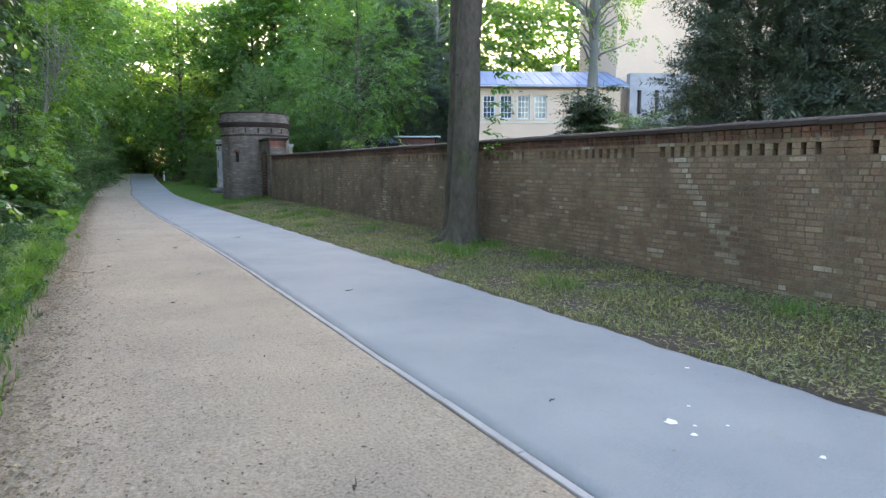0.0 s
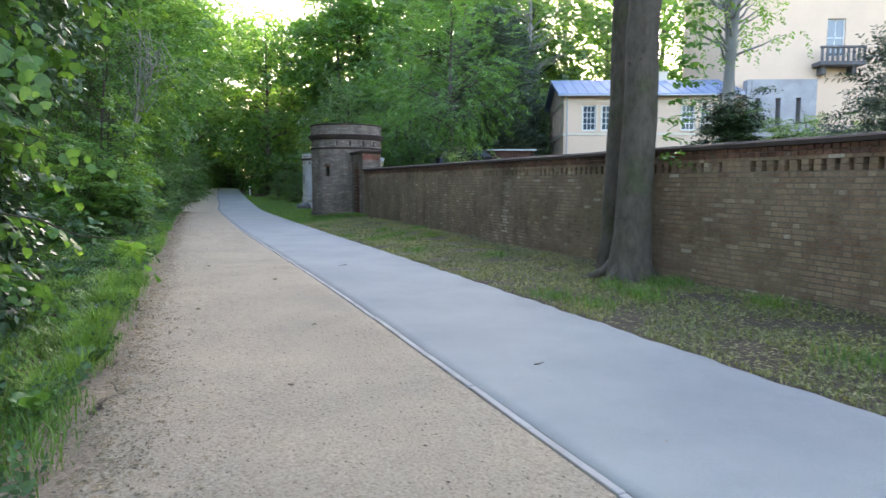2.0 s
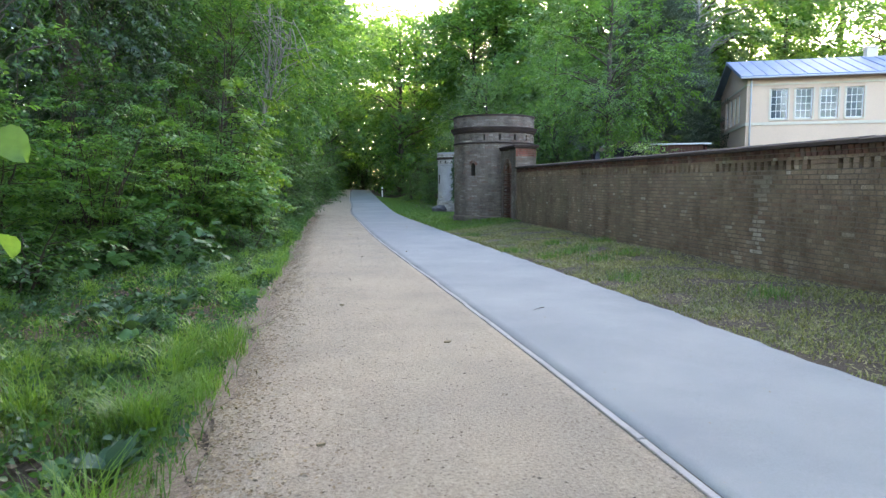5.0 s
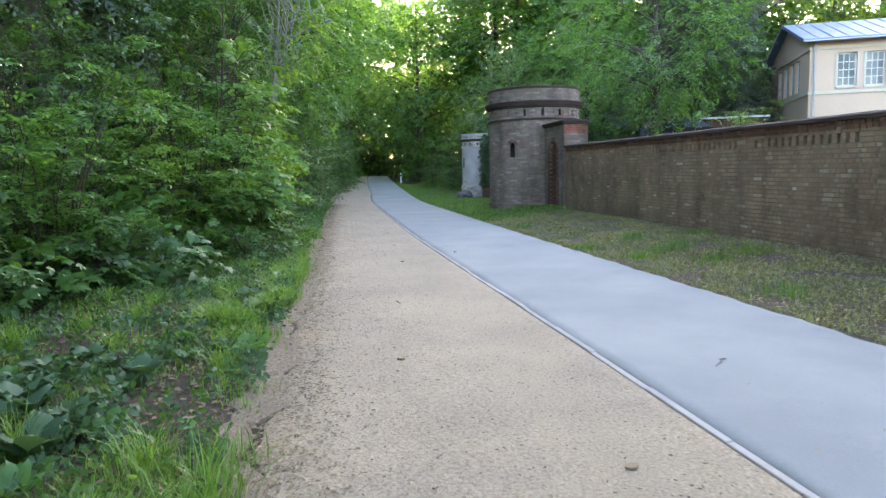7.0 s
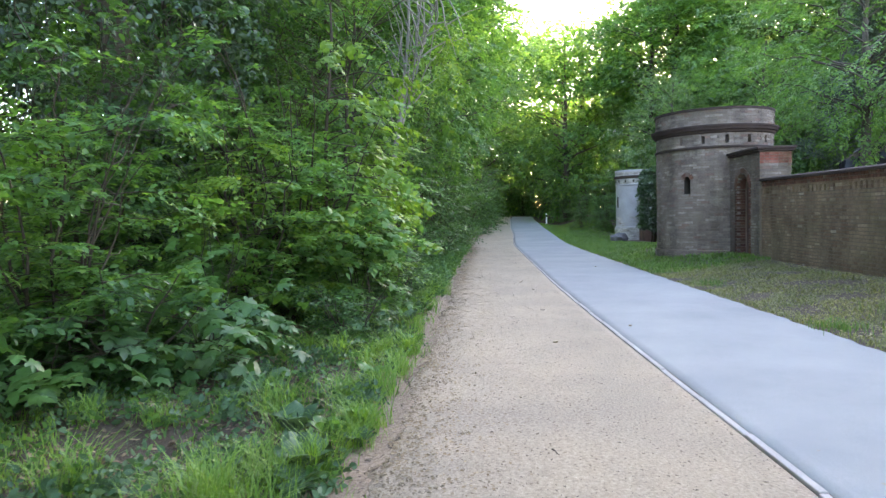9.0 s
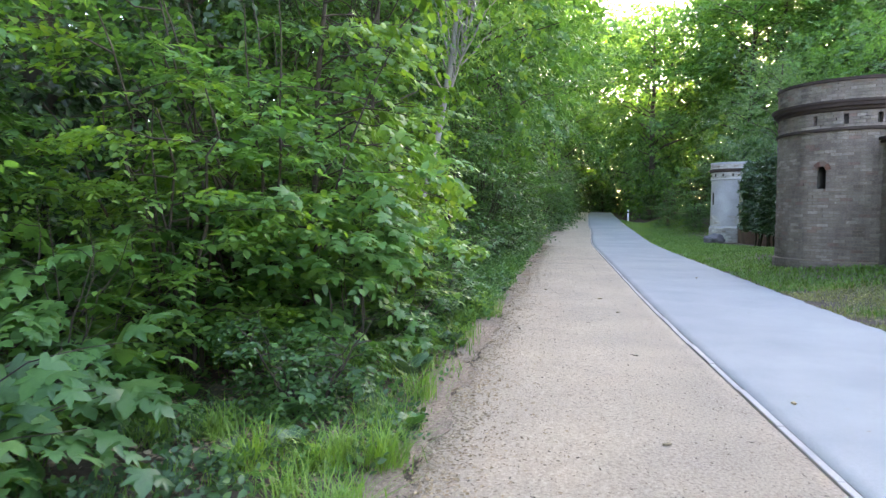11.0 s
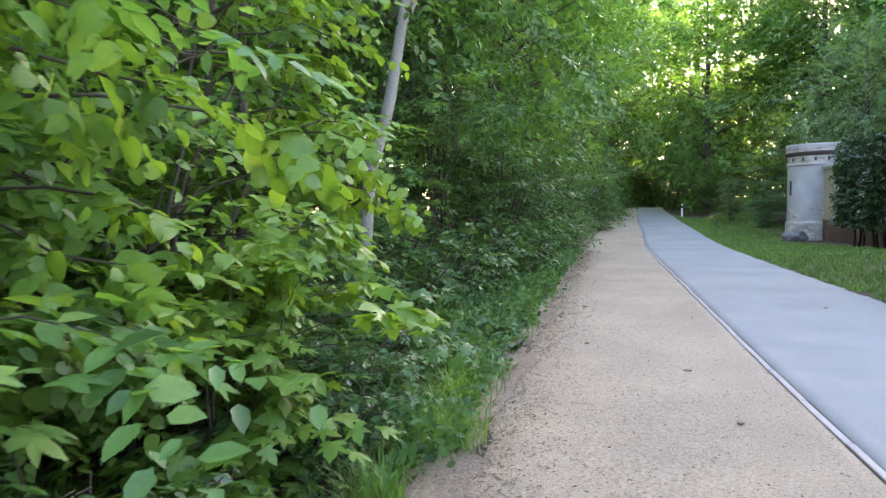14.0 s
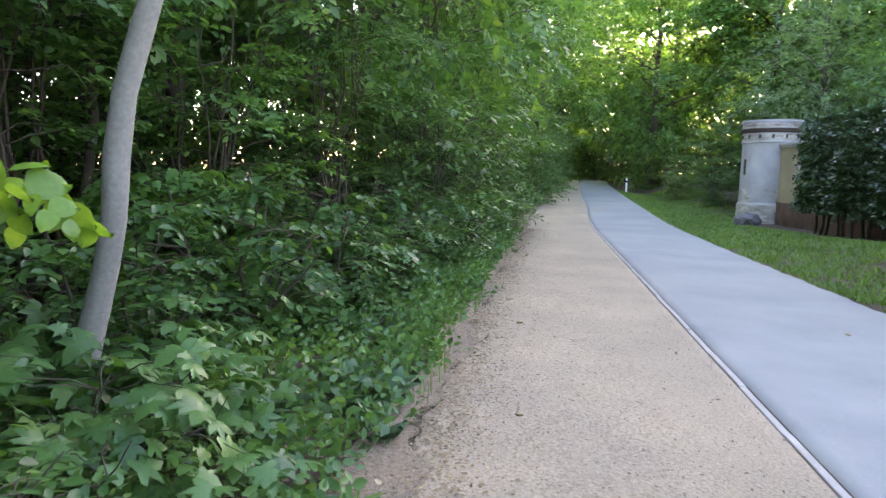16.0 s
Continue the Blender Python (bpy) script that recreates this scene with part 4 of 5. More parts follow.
def tree(name, label, height, crown_z, radii, trunk_r, clumps, per, count, size, leaf, bark_stuff=bark, lean=(0, 0), spread=0.5, length=0.6, shape=LANCE, droop=0.25, centre=None, hollow=0.5):
    t = thing(name, label, "tree")
    n = 9
    s = np.linspace(0, 1, n)
    p = np.stack([lean[0] * s ** 1.2, lean[1] * s ** 1.2, height * 0.92 * s], -1)
    p[1:] += rng.normal(0, 0.05, (n - 1, 3)) * (1, 1, 0)
    r = trunk_r * (1 - 0.82 * s)
    r[0] *= 1.5
    lines = [(np.concatenate([[p[0] - (0, 0, 0.25)], p]), np.concatenate([[r[0] * 1.1], r]))]
    mid = (lean[0] * 0.7, lean[1] * 0.7, crown_z) if centre is None else centre
    hubs, at, out = crown_points(mid, radii, clumps, per, spread, hollow)
    for h in hubs[:: max(1, clumps // 40)]:
        k = np.clip((h[2] - 0.25 * np.hypot(*(h[:2] - p[0, :2])) - 0.6) / (height * 0.92), 0.08, 0.95)
        root = np.array([np.interp(k, s, p[:, i]) for i in range(3)])
        lines.append(limb(root, h, trunk_r * 0.36 * (1 - 0.7 * k), 0.012, 6, 0.05, 0.06))
    tubes("trunk", lines[:1], bark_stuff, t, 10)
    tagged(tubes("branch", lines[1:], bark_stuff, t, 5), kind="stuff")
    leaves("crown", *sprays(at, out, count, length, size, droop), shape, leaf, t)
    return t


def shrub(name, label, height, width, stems, twigs, count, size, leaf, shape=OVATE, low=0.5, length=0.45, droop=0.2, category="bush", reach=1.0, one=False, thick=1.0):
    t = thing(name, label, category)
    lines, at, out = [], [], []
    for i in range(stems):
        a = rng.uniform(0, 2 * math.pi)
        foot = np.array((math.cos(a), math.sin(a), 0)) * rng.uniform(0.02, 0.25)
        lean = np.array((math.cos(a), math.sin(a), 0)) * width * 0.5 * rng.uniform(0.25, 1.0) * reach
        tip = foot + lean + (0, 0, height * rng.uniform(0.6, 1.0))
        pts, rad = limb(foot - (0, 0, 0.12), tip, 0.026 * thick, 0.005 * thick, 8, 0.05, 0.0)
        pts[:, 0:2] = foot[:2] + (pts[:, 0:2] - foot[:2]) * (np.linspace(0, 1, 8) ** 0.4)[:, None]
        lines.append((pts, rad))
        for j in range(6):
            k = rng.uniform(low / height, 0.95)
            root = np.array([np.interp(k, np.linspace(0, 1, 8), pts[:, q]) for q in range(3)])
            b = rng.uniform(0, 2 * math.pi)
            end = root + np.array((math.cos(b), math.sin(b), rng.uniform(-0.1, 0.35))) * width * rng.uniform(0.25, 0.5)
            bp, br = limb(root, end, 0.009 * thick, 0.002, 5, 0.08, 0.05)
            lines.append((bp, br))
            m = max(1, twigs // (stems * 6))
            q = rng.random(m) ** 0.6
            way = unit(end - root)
            across = unit(np.cross(way, (0, 0, 1.0)))
            off = rng.uniform(-1, 1, (m, 1))
            pos = np.stack([np.interp(q, np.linspace(0, 1, 5), bp[:, i]) for i in range(3)], -1)
            at.append(pos + across * off * width * 0.1 * (1.2 - q)[:, None] + rng.normal(0, 0.025, (m, 3)))
            out.append(way[None] * 0.8 + across * off * 1.1)
    if one:
        tagged(tubes("stem", lines, twig_stuff, t, 5), kind="stuff")
    else:
        for q in lines[::7]:
            tubes("stem", [q], twig_stuff, t, 6)
        tagged(tubes("twig", [q for i, q in enumerate(lines) if i % 7], twig_stuff, t, 4), kind="stuff")
    at, out = np.concatenate(at), np.concatenate(out)
    at[:, 2] = np.maximum(at[:, 2], 0.12)
    leaves("foliage", *sprays(at, out, count, length, size, droop, 0.26, 0.22), shape, leaf, t)
    return t


def plant(ob, x, y, turn=0.0, scale=1.0, sink=0.0):
    ob.location, ob.rotation_euler, ob.scale = (x, y, height_at(x, y) - sink), (0, 0, radians(turn)), (scale,) * 3
    return ob


def replant(ob, x, y, turn, scale, sink=0.0):
    c = copy_thing(ob, pose(x, y, height_at(x, y) - sink, 0, 0, turn))
    c.scale = (scale,) * 3
    return c


# shrubs that crowd the gravel's edge
bush_a = shrub("hazel_bush", "dense mid-green leafy bush crowding the gravel edge", 4.2, 3.0, 14, 1150, 8, 0.115, leaf_hazel, low=0.6)
bush_b = shrub("hornbeam_bush", "tall green hornbeam bush with layered leafy twigs", 5.4, 3.4, 14, 1200, 8, 0.115, leaf_bush, low=0.7)
# the elder takes the bright leaf colour to look sunlit
bush_c = shrub("elder_bush", "loose green bush with brighter leaves and bare stems", 3.4, 2.4, 10, 760, 9, 0.095, leaf_bright, low=0.5)
bush_far = shrub("hazel_bush", "dense green woodland bush further along the path", 4.8, 3.4, 12, 720, 7, 0.2, leaf_bush, LANCE, low=0.3, length=0.6, one=True)
plant(bush_far, -1.2, 48.6, 0)
bush_far["group"] = bush_a["group"] = bush_b["group"] = bush_c["group"] = "bushes along the path"
plant(bush_a, -1.75, 25.2, 20)
plant(bush_b, -4.3, 23.2, 80, 0.85)
plant(bush_c, -1.75, 27.6, 10)
spots = [(-4.3, 19.6, 0, 1.0), (-3.2, 21.2, 0, 0.75), (-5.4, 17.5, 1, 0.9), (-5.6, 14.6, 0, 1.0), (-5.0, 24.8, 0, 0.8), (-2.2, 24.3, 2, 1.0), (-3.3, 26.6, 0, 0.8),
         (-2.7, 28.4, 0, 1.0), (-3.9, 30.0, 1, 1.1), (-4.2, 33.5, 1, 1.1), (-3.3, 35.6, 0, 1.05), (-2.3, 37.6, 1, 0.95), (-1.6, 39.8, 0, 0.95), (-2.6, 41.6, 1, 1.1),
         (-1.4, 43.6, 0, 1.0), (-2.2, 46.0, 1, 1.1), (-1.9, 51.5, 1, 1.1), (-0.9, 54.5, 0, 1.05), (-1.4, 58.0, 1, 1.15), (-0.2, 62.0, 0, 1.1), (-0.4, 66.5, 1, 1.2),
         (0.4, 71.5, 0, 1.2), (0.3, 77.0, 1, 1.3), (-4.6, 10.6, 1, 0.9), (-5.5, 8.0, 0, 1.0), (-6.2, 12.4, 1, 1.1), (-6.4, 20.5, 0, 0.9), (-6.8, 27.0, 0, 0.95), (-6.2, 31.5, 1, 1.2)]
for x, y, k, s in spots:
    replant((bush_a, bush_b, bush_c)[k] if y < 38 else bush_far, x, y, rng.uniform(0, 360), s * rng.uniform(0.93, 1.07))

for x, y, s in ((-4.6, 5.0, 1.0), (-5.0, 1.5, 1.1), (-4.2, -2.0, 1.0), (-5.5, -6.0, 1.2), (-3.6, -9.5, 1.0), (-7.5, 2.0, 1.2)):
    replant(bush_far, x, y, rng.uniform(0, 360), s)

# trees of the wood beside the path
tree_a = tree("maple_tree", "tall woodland maple with full green crown", 15, 8.2, (4.0, 4.0, 6.2), 0.17, 130, 11, 8, 0.2, leaf_wood, spread=0.42, shape=OVATE)
tree_b = tree("beech_tree", "slender woodland beech with layered foliage", 17, 9.4, (3.6, 3.6, 7.2), 0.15, 135, 11, 8, 0.19, leaf_wood, bark, spread=0.42, shape=OVATE)
tree_a["group"] = tree_b["group"] = "woodland trees by the path"
plant(tree_a, -4.3, 36.5, 0)
plant(tree_b, -5.0, 29.0, 0)
spots = [(-3.4, 39.6, 1, 0.8), (-6.0, 33.2, 1, 0.85), (-5.8, 40.5, 0, 0.85), (-2.8, 48, 0, 0.85), (-3.6, 44, 0, 1.0), (-3.2, 52, 1, 1.0), (-2.6, 60, 0, 1.05), (-1.8, 69, 1, 1.0), (-12.5, 24.0, 0, 1.0), (-8.0, 17, 1, 1.05), (-7.5, 9.5, 0, 1.0), (-8.2, 34, 1, 1.1), (-8.5, 42, 0, 1.1), (-9.0, 50, 1, 1.1),
         (-14, 29, 0, 1.1), (-12, 15, 1, 1.2), (-7.0, 62, 0, 1.2), (-13, 38, 0, 1.2), (-6, 76, 1, 1.2), (0.4, 80, 0, 1.05), (-8.5, 3.0, 1, 1.0), (-16, 22, 1, 1.3), (-17, 45, 0, 1.3), (-15, 8, 0, 1.2), (-13, 58, 1, 1.3)]
for x, y, k, s in spots:
    replant((tree_a, tree_b)[k], x, y, rng.uniform(0, 360), s * rng.uniform(0.94, 1.06) * (1.4 if y > 30 else 1.15))

# far wood closing the view, and trees behind the garden
far_a = tree("oak_tree", "large far woodland tree with dense green crown", 21, 10.6, (6.2, 6.2, 9.6), 0.36, 170, 12, 7, 0.52, leaf_wood, spread=0.74, length=1.0, hollow=0.42)
far_b = tree("linden_tree", "broad far linden tree with bright green leaves", 19, 9.6, (5.8, 5.8, 8.8), 0.33, 155, 12, 7, 0.48, leaf_lime, spread=0.74, length=1.0, hollow=0.42)
far_c = tree("beech_tree", "tall far beech with a long bare trunk", 25, 17.0, (5.4, 5.4, 7.6), 0.42, 120, 12, 7, 0.5, leaf_lime, spread=0.74, length=1.0, hollow=0.4)
far_a["group"] = far_b["group"] = far_c["group"] = "trees of the far wood"
plant(far_c, 19.5, 88, 0, 0.95)
plant(far_a, 1.5, 103, 0, 1.4)
plant(far_b, 12.5, 92, 0, 1.3)
spots = [(9.6, 84, 0, 0.72), (21, 86, 1, 1.1), (-6, 98, 0, 1.1), (-12, 88, 0, 1.1), (-3, 118, 0, 1.3), (6.5, 122, 0, 1.3), (14, 124, 1, 1.3),
         (44, 96, 1, 1.3), (36, 84, 1, 1.1), (28, 74, 0, 1.0), (46, 78, 0, 1.2), (56, 66, 1, 1.2), 
         (54, 52, 0, 1.1), (66, 84, 0, 1.4), (24, 75, 1, 0.75), (25, 70, 0, 0.9), (20, 81, 0, 0.9), (32, 66, 0, 1.0), (24, 80, 0, 1.0), (40, 60, 0, 0.95), (31, 62, 1, 0.8), (-12, -12, 1, 1.1), (-20, -25, 0, 1.2), (3, -38, 1, 1.2), (22, -26, 0, 1.1), (34, -10, 1, 1.1),
         (27, 92, 2, 0.8), (30, 108, 1, 0.6), (40, 112, 0, 0.6), (22, 114, 0, 0.6), (50, 108, 1, 0.6), (-1, 112, 1, 0.6), (15, 106, 1, 0.7), (4, 134, 1, 0.8), (18, 132, 0, 0.7), (62, 92, 0, 0.6), (70, 66, 1, 0.8)]
for x, y, k, s in spots:
    replant((far_a, far_b, far_c)[k], x, y, rng.uniform(0, 360), s * rng.uniform(0.94, 1.06) * (1.3 if y > 60 else 1.0), 0.1)

# garden trees behind the wall
chestnut = tree("chestnut_tree", "big deep green garden tree behind the wall", 25, 14.0, (7.0, 7.0, 11), 0.4, 210, 14, 7, 0.36, leaf_blue, spread=0.7, length=0.9)
plant(chestnut, 25.5, 62, 0)
replant(chestnut, 31, 59, 130, 1.05)
blooming = tree("horse_chestnut", "dark green horse chestnut with white blossom candles", 23, 12.5, (5.4, 5.4, 10.5), 0.35, 220, 13, 7, 0.32, leaf_wood, spread=0.8, length=0.85)
plant(blooming, 17.0, 79.0, 40)
d = unit(rng.normal(0, 1, (150, 3)))
spot = np.array((0, 0, 12.5)) + d * (5.6, 5.6, 10.8)
base = np.repeat(spot, 14, 0) + rng.normal(0, 0.06, (2100, 3)) + np.tile(np.linspace(0, 0.35, 14), 150)[:, None] * (0, 0, 1)
leaves("blossom", base, rng.normal(0, 1, (2100, 3)), rng.normal(0, 1, (2100, 3)), np.full(2100, 0.09), LANCE, blossom_stuff, blooming)
willow = tree("willow_tree", "soft blue-green feathery tree behind the hedge", 8.5, 5.0, (3.0, 3.4, 3.4), 0.16, 120, 15, 9, 0.16, leaf_blue, spread=0.55, length=0.7, shape=LANCE, hollow=0.3)
plant(willow, 14.9, 64.5, 0, 1.3)
replant(willow, 18.6, 61.5, 100, 1.05)
lime = tree("linden_tree", "bright green spreading tree behind the tower", 11.5, 6.2, (4.6, 4.2, 5.2), 0.22, 150, 13, 8, 0.24, leaf_lime, spread=0.7, length=0.8)
plant(lime, 17.0, 44.0, 0)
replant(lime, 19.5, 60, 70, 1.15)


def yew(label, height, width, twigs):
    t = thing("yew_tree", label, "tree")
    n = twigs
    z = height * (0.04 + 0.94 * rng.random(n) ** 1.15)
    a = rng.uniform(0, 2 * math.pi, n)
    lobes = 0.8 + 0.22 * np.sin(3 * a + z * 1.1) + 0.2 * np.sin(7 * a + 4.3 * z)
    r = width * 0.5 * (1 - (z / height) ** 1.7) ** 0.7 * lobes * rng.uniform(0.2, 1.05, n) ** 0.7
    at = np.stack([r * np.cos(a), r * np.sin(a), z], -1)
    out = np.stack([np.cos(a), np.sin(a), np.full(n, 0.45)], -1)
    tubes("trunk", [limb((0, 0, -0.2), (0, 0, height * 0.85), 0.2, 0.02, 7, 0.02)] + [limb((0, 0, q[2] * 0.7), q, 0.04, 0.008, 4, 0.04) for q in at[:: max(1, n // 60)]], bark, t, 6)
    leaves("crown", *sprays(at, out, 22, 0.8, 0.17, 0.0, 0.9), NEEDLES, needle, t)
    return t


yew_a = plant(yew("broad dark yew with drooping sprays behind the wall", 9.0, 5.5, 7000), 16.9, 12.4, 0, 0.92)
replant(yew_a, 18.2, 8.6, 140, 1.15)
replant(yew_a, 21.6, 48.6, 60, 1.35)
replant(yew_a, 24.6, 52.0, 200, 1.4)

# twin-stemmed young trees in front of the house
garden_tree = tree("plane_tree", "grey-stemmed garden tree with sparse fresh leaves", 15, 10, (3.6, 3.6, 4.6), 0.26, 50, 8, 8, 0.2, leaf_bright, bark_pale, lean=(0.9, 0.2), spread=0.5)
plant(garden_tree, 20.4, 23.6, 0)
replant(garden_tree, 21.1, 24.0, 170, 0.95)
replant(garden_tree, 27.0, 52.0, 40, 1.2)
laurel = shrub("laurel_bush", "rounded dark green laurel bush behind the wall", 2.7, 1.1, 18, 1700, 8, 0.1, leaf_dark, low=0.3)
plant(laurel, 18.0, 20.8, 0, 1.35)
lilac = shrub("lilac_bush", "loose blue-green garden shrub behind the wall", 2.6, 2.8, 14, 1400, 9, 0.09, leaf_blue, low=0.3)
plant(lilac, 19.5, 19.6, 0)
replant(lilac, 22.4, 21.0, 90, 1.15)
replant(lilac, 13.0, 36.5, 30, 0.95)
fresh = shrub("young_bush", "yellow-green budding bush behind the wall", 2.7, 1.9, 14, 640, 8, 0.1, leaf_bright, LANCE, low=0.3, reach=1.2)
plant(fresh, 9.95, 26.0, 0, 0.56)

# clipped hedge on bare stems between the towers
hedge = thing("hedge", "tall clipped dark green hedge on bare stems", "hedge", 10.25, 46.2, -0.12)
n = 3000
at = np.stack([rng.uniform(-0.55, 0.5, n), rng.uniform(-1.1, 5.6, n), 0.85 + 2.75 * rng.random(n)], -1)
face = rng.random(n) < 0.6
at[face, 0] = -0.55 + rng.normal(0, 0.06, face.sum()) + 0.1 * np.sin(at[face, 1] * 2.3)
top = rng.random(n) < 0.15
at[top, 2] = 3.62 + rng.normal(0, 0.05, top.sum())
out = np.where(top[:, None], np.array((0, 0, 1.0)), np.array((-1.0, 0, 0.1)))
leaves("foliage", *sprays(at, out, 6, 0.32, 0.15, 0.35, 0.9), OVATE, leaf_dark, hedge)
for k in range(12):
    y = -1.0 + k * 0.57
    tubes("stem", [limb((-0.25 + rng.uniform(-0.12, 0.12), y, -0.15), (-0.25, y + rng.uniform(-0.15, 0.15), 2.6), 0.055, 0.03, 6, 0.03)], twig_stuff, hedge, 6)

# the big double-stemmed tree on the verge
verge_tree = thing("maple_tree", "big double-stemmed maple with grey-brown bark by the wall", "tree", 7.78, 12.55, 0.1)


def stem_line(x0, y0, x1, y1, r0, r1, h):
    s = np.linspace(0, 1, 16) ** 1.5
    p = np.stack([x0 + (x1 - x0) * s, y0 + (y1 - y0) * s, -0.3 + (h + 0.3) * s], -1)
    p[2:, :2] += rng.normal(0, 0.012, (14, 2))
    return p, (r0 + (r1 - r0) * s) * (1 + 0.75 * np.exp(-s * h / 0.45))


main = [stem_line(0.02, -0.12, 0.32, -0.2, 0.3, 0.2, 11), stem_line(0.24, 0.74, 0.5, 0.78, 0.19, 0.14, 10)]
for k in range(8):
    a = k * 0.8 + rng.uniform(0, 0.5)
    c, s_, far = math.cos(a), math.sin(a), rng.uniform(0.75, 1.1)
    main.append(([(0.2 * c, -0.1 + 0.2 * s_, 0.3), (0.38 * c, -0.05 + 0.4 * s_, 0.07), (0.6 * c * far, 0.66 * s_ * far, -0.03), (0.85 * c * far, 0.95 * s_ * far, -0.1)], [0.09, 0.08, 0.055, 0.02]))
for k in range(14):
    z = rng.uniform(0.8, 5.5)
    a = rng.uniform(2.4, 5.4)
    r = 0.27 - 0.01 * z
    x = 0.02 + 0.03 * z
    main.append(([(x + r * 0.8 * math.cos(a), -0.13 + r * 0.8 * math.sin(a), z), (x + (r + 0.045) * math.cos(a), -0.13 + (r + 0.045) * math.sin(a), z + 0.01)], [0.05, 0.02]))
hubs, at, out = crown_points((0.2, 0.4, 11), (5.0, 5.0, 3.8), 110, 12, 0.6, 0.45)
for h in hubs[::3]:
    main.append(limb((0.25, 0.1 if h[1] < 0.4 else 0.9, 6.8), h, 0.09, 0.015, 6, 0.05, 0.05))
trunk = tubes("trunk", main, bark, verge_tree, 14)
sprout = np.array([(0.4 + 0.03 * i, -0.3 - 0.03 * i, 2.0 + 0.3 * i) for i in range(10)])
at = np.concatenate([at, np.repeat(sprout, 4, 0)])
out = np.concatenate([out, np.tile([(0.8, -0.6, 0.3)], (40, 1))])
leaves("crown", *sprays(at, out, 9, 0.55, 0.13, 0.25), OVATE, leaf_wood, verge_tree)

# ivy-clad tree and the linden branch that hangs over the gravel's edge
ivy_tree = thing("ivy_tree", "tree thickly clad in dark glossy ivy", "tree", -1.35, 10.6, 0.0)
tubes("trunk", [limb((0, 0, -0.2), (0.15, 0.1, 10), 0.22, 0.1, 8, 0.01)] + [limb((0.1, 0, 3 + 0.5 * k), (1.4 * math.cos(k * 1.3), 1.4 * math.sin(k * 1.3), 4.0 + 0.6 * k), 0.06, 0.015, 5) for k in range(10)], bark, ivy_tree, 9)
n = 3600
z = rng.uniform(0.3, 8.5, n)
a = rng.uniform(0, 2 * math.pi, n)
r = (0.45 + 1.05 * ease(z, 2.0, 3.6) + 0.2 * np.sin(2 * a + z)) * rng.uniform(0.55, 1.1, n)
leaves("ivy", *sprays(np.stack([r * np.cos(a), r * np.sin(a), z], -1), np.stack([np.cos(a), np.sin(a), np.full(n, -0.3)], -1), 7, 0.35, 0.1, 0.5, 1.0), OVATE, leaf_dark, ivy_tree)


def linden_sapling(label, leaf):
    t = thing("linden_sapling", label, "tree")
    lines, at, out = [limb((0, 0, -0.2), (0.3, 0, 5.0), 0.05, 0.015, 8, 0.02)], [], []
    for k in range(25):
        z0 = 0.8 + 0.14 * k
        ang = rng.uniform(-1.3, 1.3)
        root = np.array((0.06 * z0, 0, z0))
        end = root + np.array((math.cos(ang), math.sin(ang), -0.05)) * rng.uniform(0.9, 1.75)
        p, r = limb(root, end, 0.014, 0.003, 6, 0.04, 0.1)
        lines.append((p, r))
        q = rng.uniform(0.3, 1.0, 8)
        at.append(np.stack([np.interp(q, np.linspace(0, 1, 6), p[:, i]) for i in range(3)], -1))
        out.append(np.repeat((end - root)[None], 8, 0))
    tubes("stem", lines[:1], twig_stuff, t, 7)
    tagged(tubes("twig", lines[1:], twig_stuff, t, 5), kind="stuff")
    leaves("foliage", *sprays(np.concatenate(at), np.concatenate(out), 7, 0.4, 0.11, 0.5, 0.55), BROAD, leaf, t)
    return t


plant(linden_sapling("young linden with hanging mid-green leaves over the edge", leaf_lime), -1.35, 9.4)
linden = plant(linden_sapling("young linden with fresh yellow-green leaves", leaf_bright), -1.85, 28.5, 10, 0.9)
replant(ivy_tree, -5.0, 26.0, 120, 1.35)

replant(linden, -1.75, 26.1, -10, 1.0)

# pale leaning stem beyond the bushes, and slim saplings
lean_tree = thing("ash_tree", "slim pale-barked leaning tree among the saplings", "tree", -1.75, 31.0, height_at(-1.75, 31.0))
line = np.array([(-0.05, 0, -0.2), (0.0, 0, 0.15), (0.07, 0, 0.5), (0.22, 0, 1.03), (0.27, 0.02, 1.32), (0.3, 0.02, 1.69), (0.34, 0.05, 2.04), (0.5, 0.05, 2.5), (0.56, 0.1, 2.8), (0.8, 0.2, 4.2), (1.0, 0.3, 6.0), (1.1, 0.4, 8.5)])
tubes("trunk", [(line, np.array([0.12, 0.1, 0.08, 0.072, 0.07, 0.075, 0.068, 0.066, 0.064, 0.055, 0.04, 0.02]))], bark_pale, lean_tree, 12)
hubs, at, out = crown_points((1.0, 0.3, 6.6), (1.9, 1.9, 2.4), 36, 9, 0.4, 0.4)
tagged(tubes("branch", [limb((0.75 + 0.03 * i, 0.2, 3.6 + 0.1 * i), h, 0.025, 0.006, 5, 0.05, 0.05) for i, h in enumerate(hubs)], bark_pale, lean_tree, 5), kind="stuff")
leaves("crown", *sprays(at, out, 8, 0.45, 0.11, 0.2, 0.3, 0.3), OVATE, leaf_bright, lean_tree)
slim = tree("young_ash", "slender dark-stemmed sapling in the undergrowth", 8, 5.5, (1.7, 1.7, 2.4), 0.06, 40, 8, 8, 0.1, leaf_bush, bark, lean=(0.4, 0.2), spread=0.4, shape=OVATE)
plant(slim, -2.1, 29.4, 0)
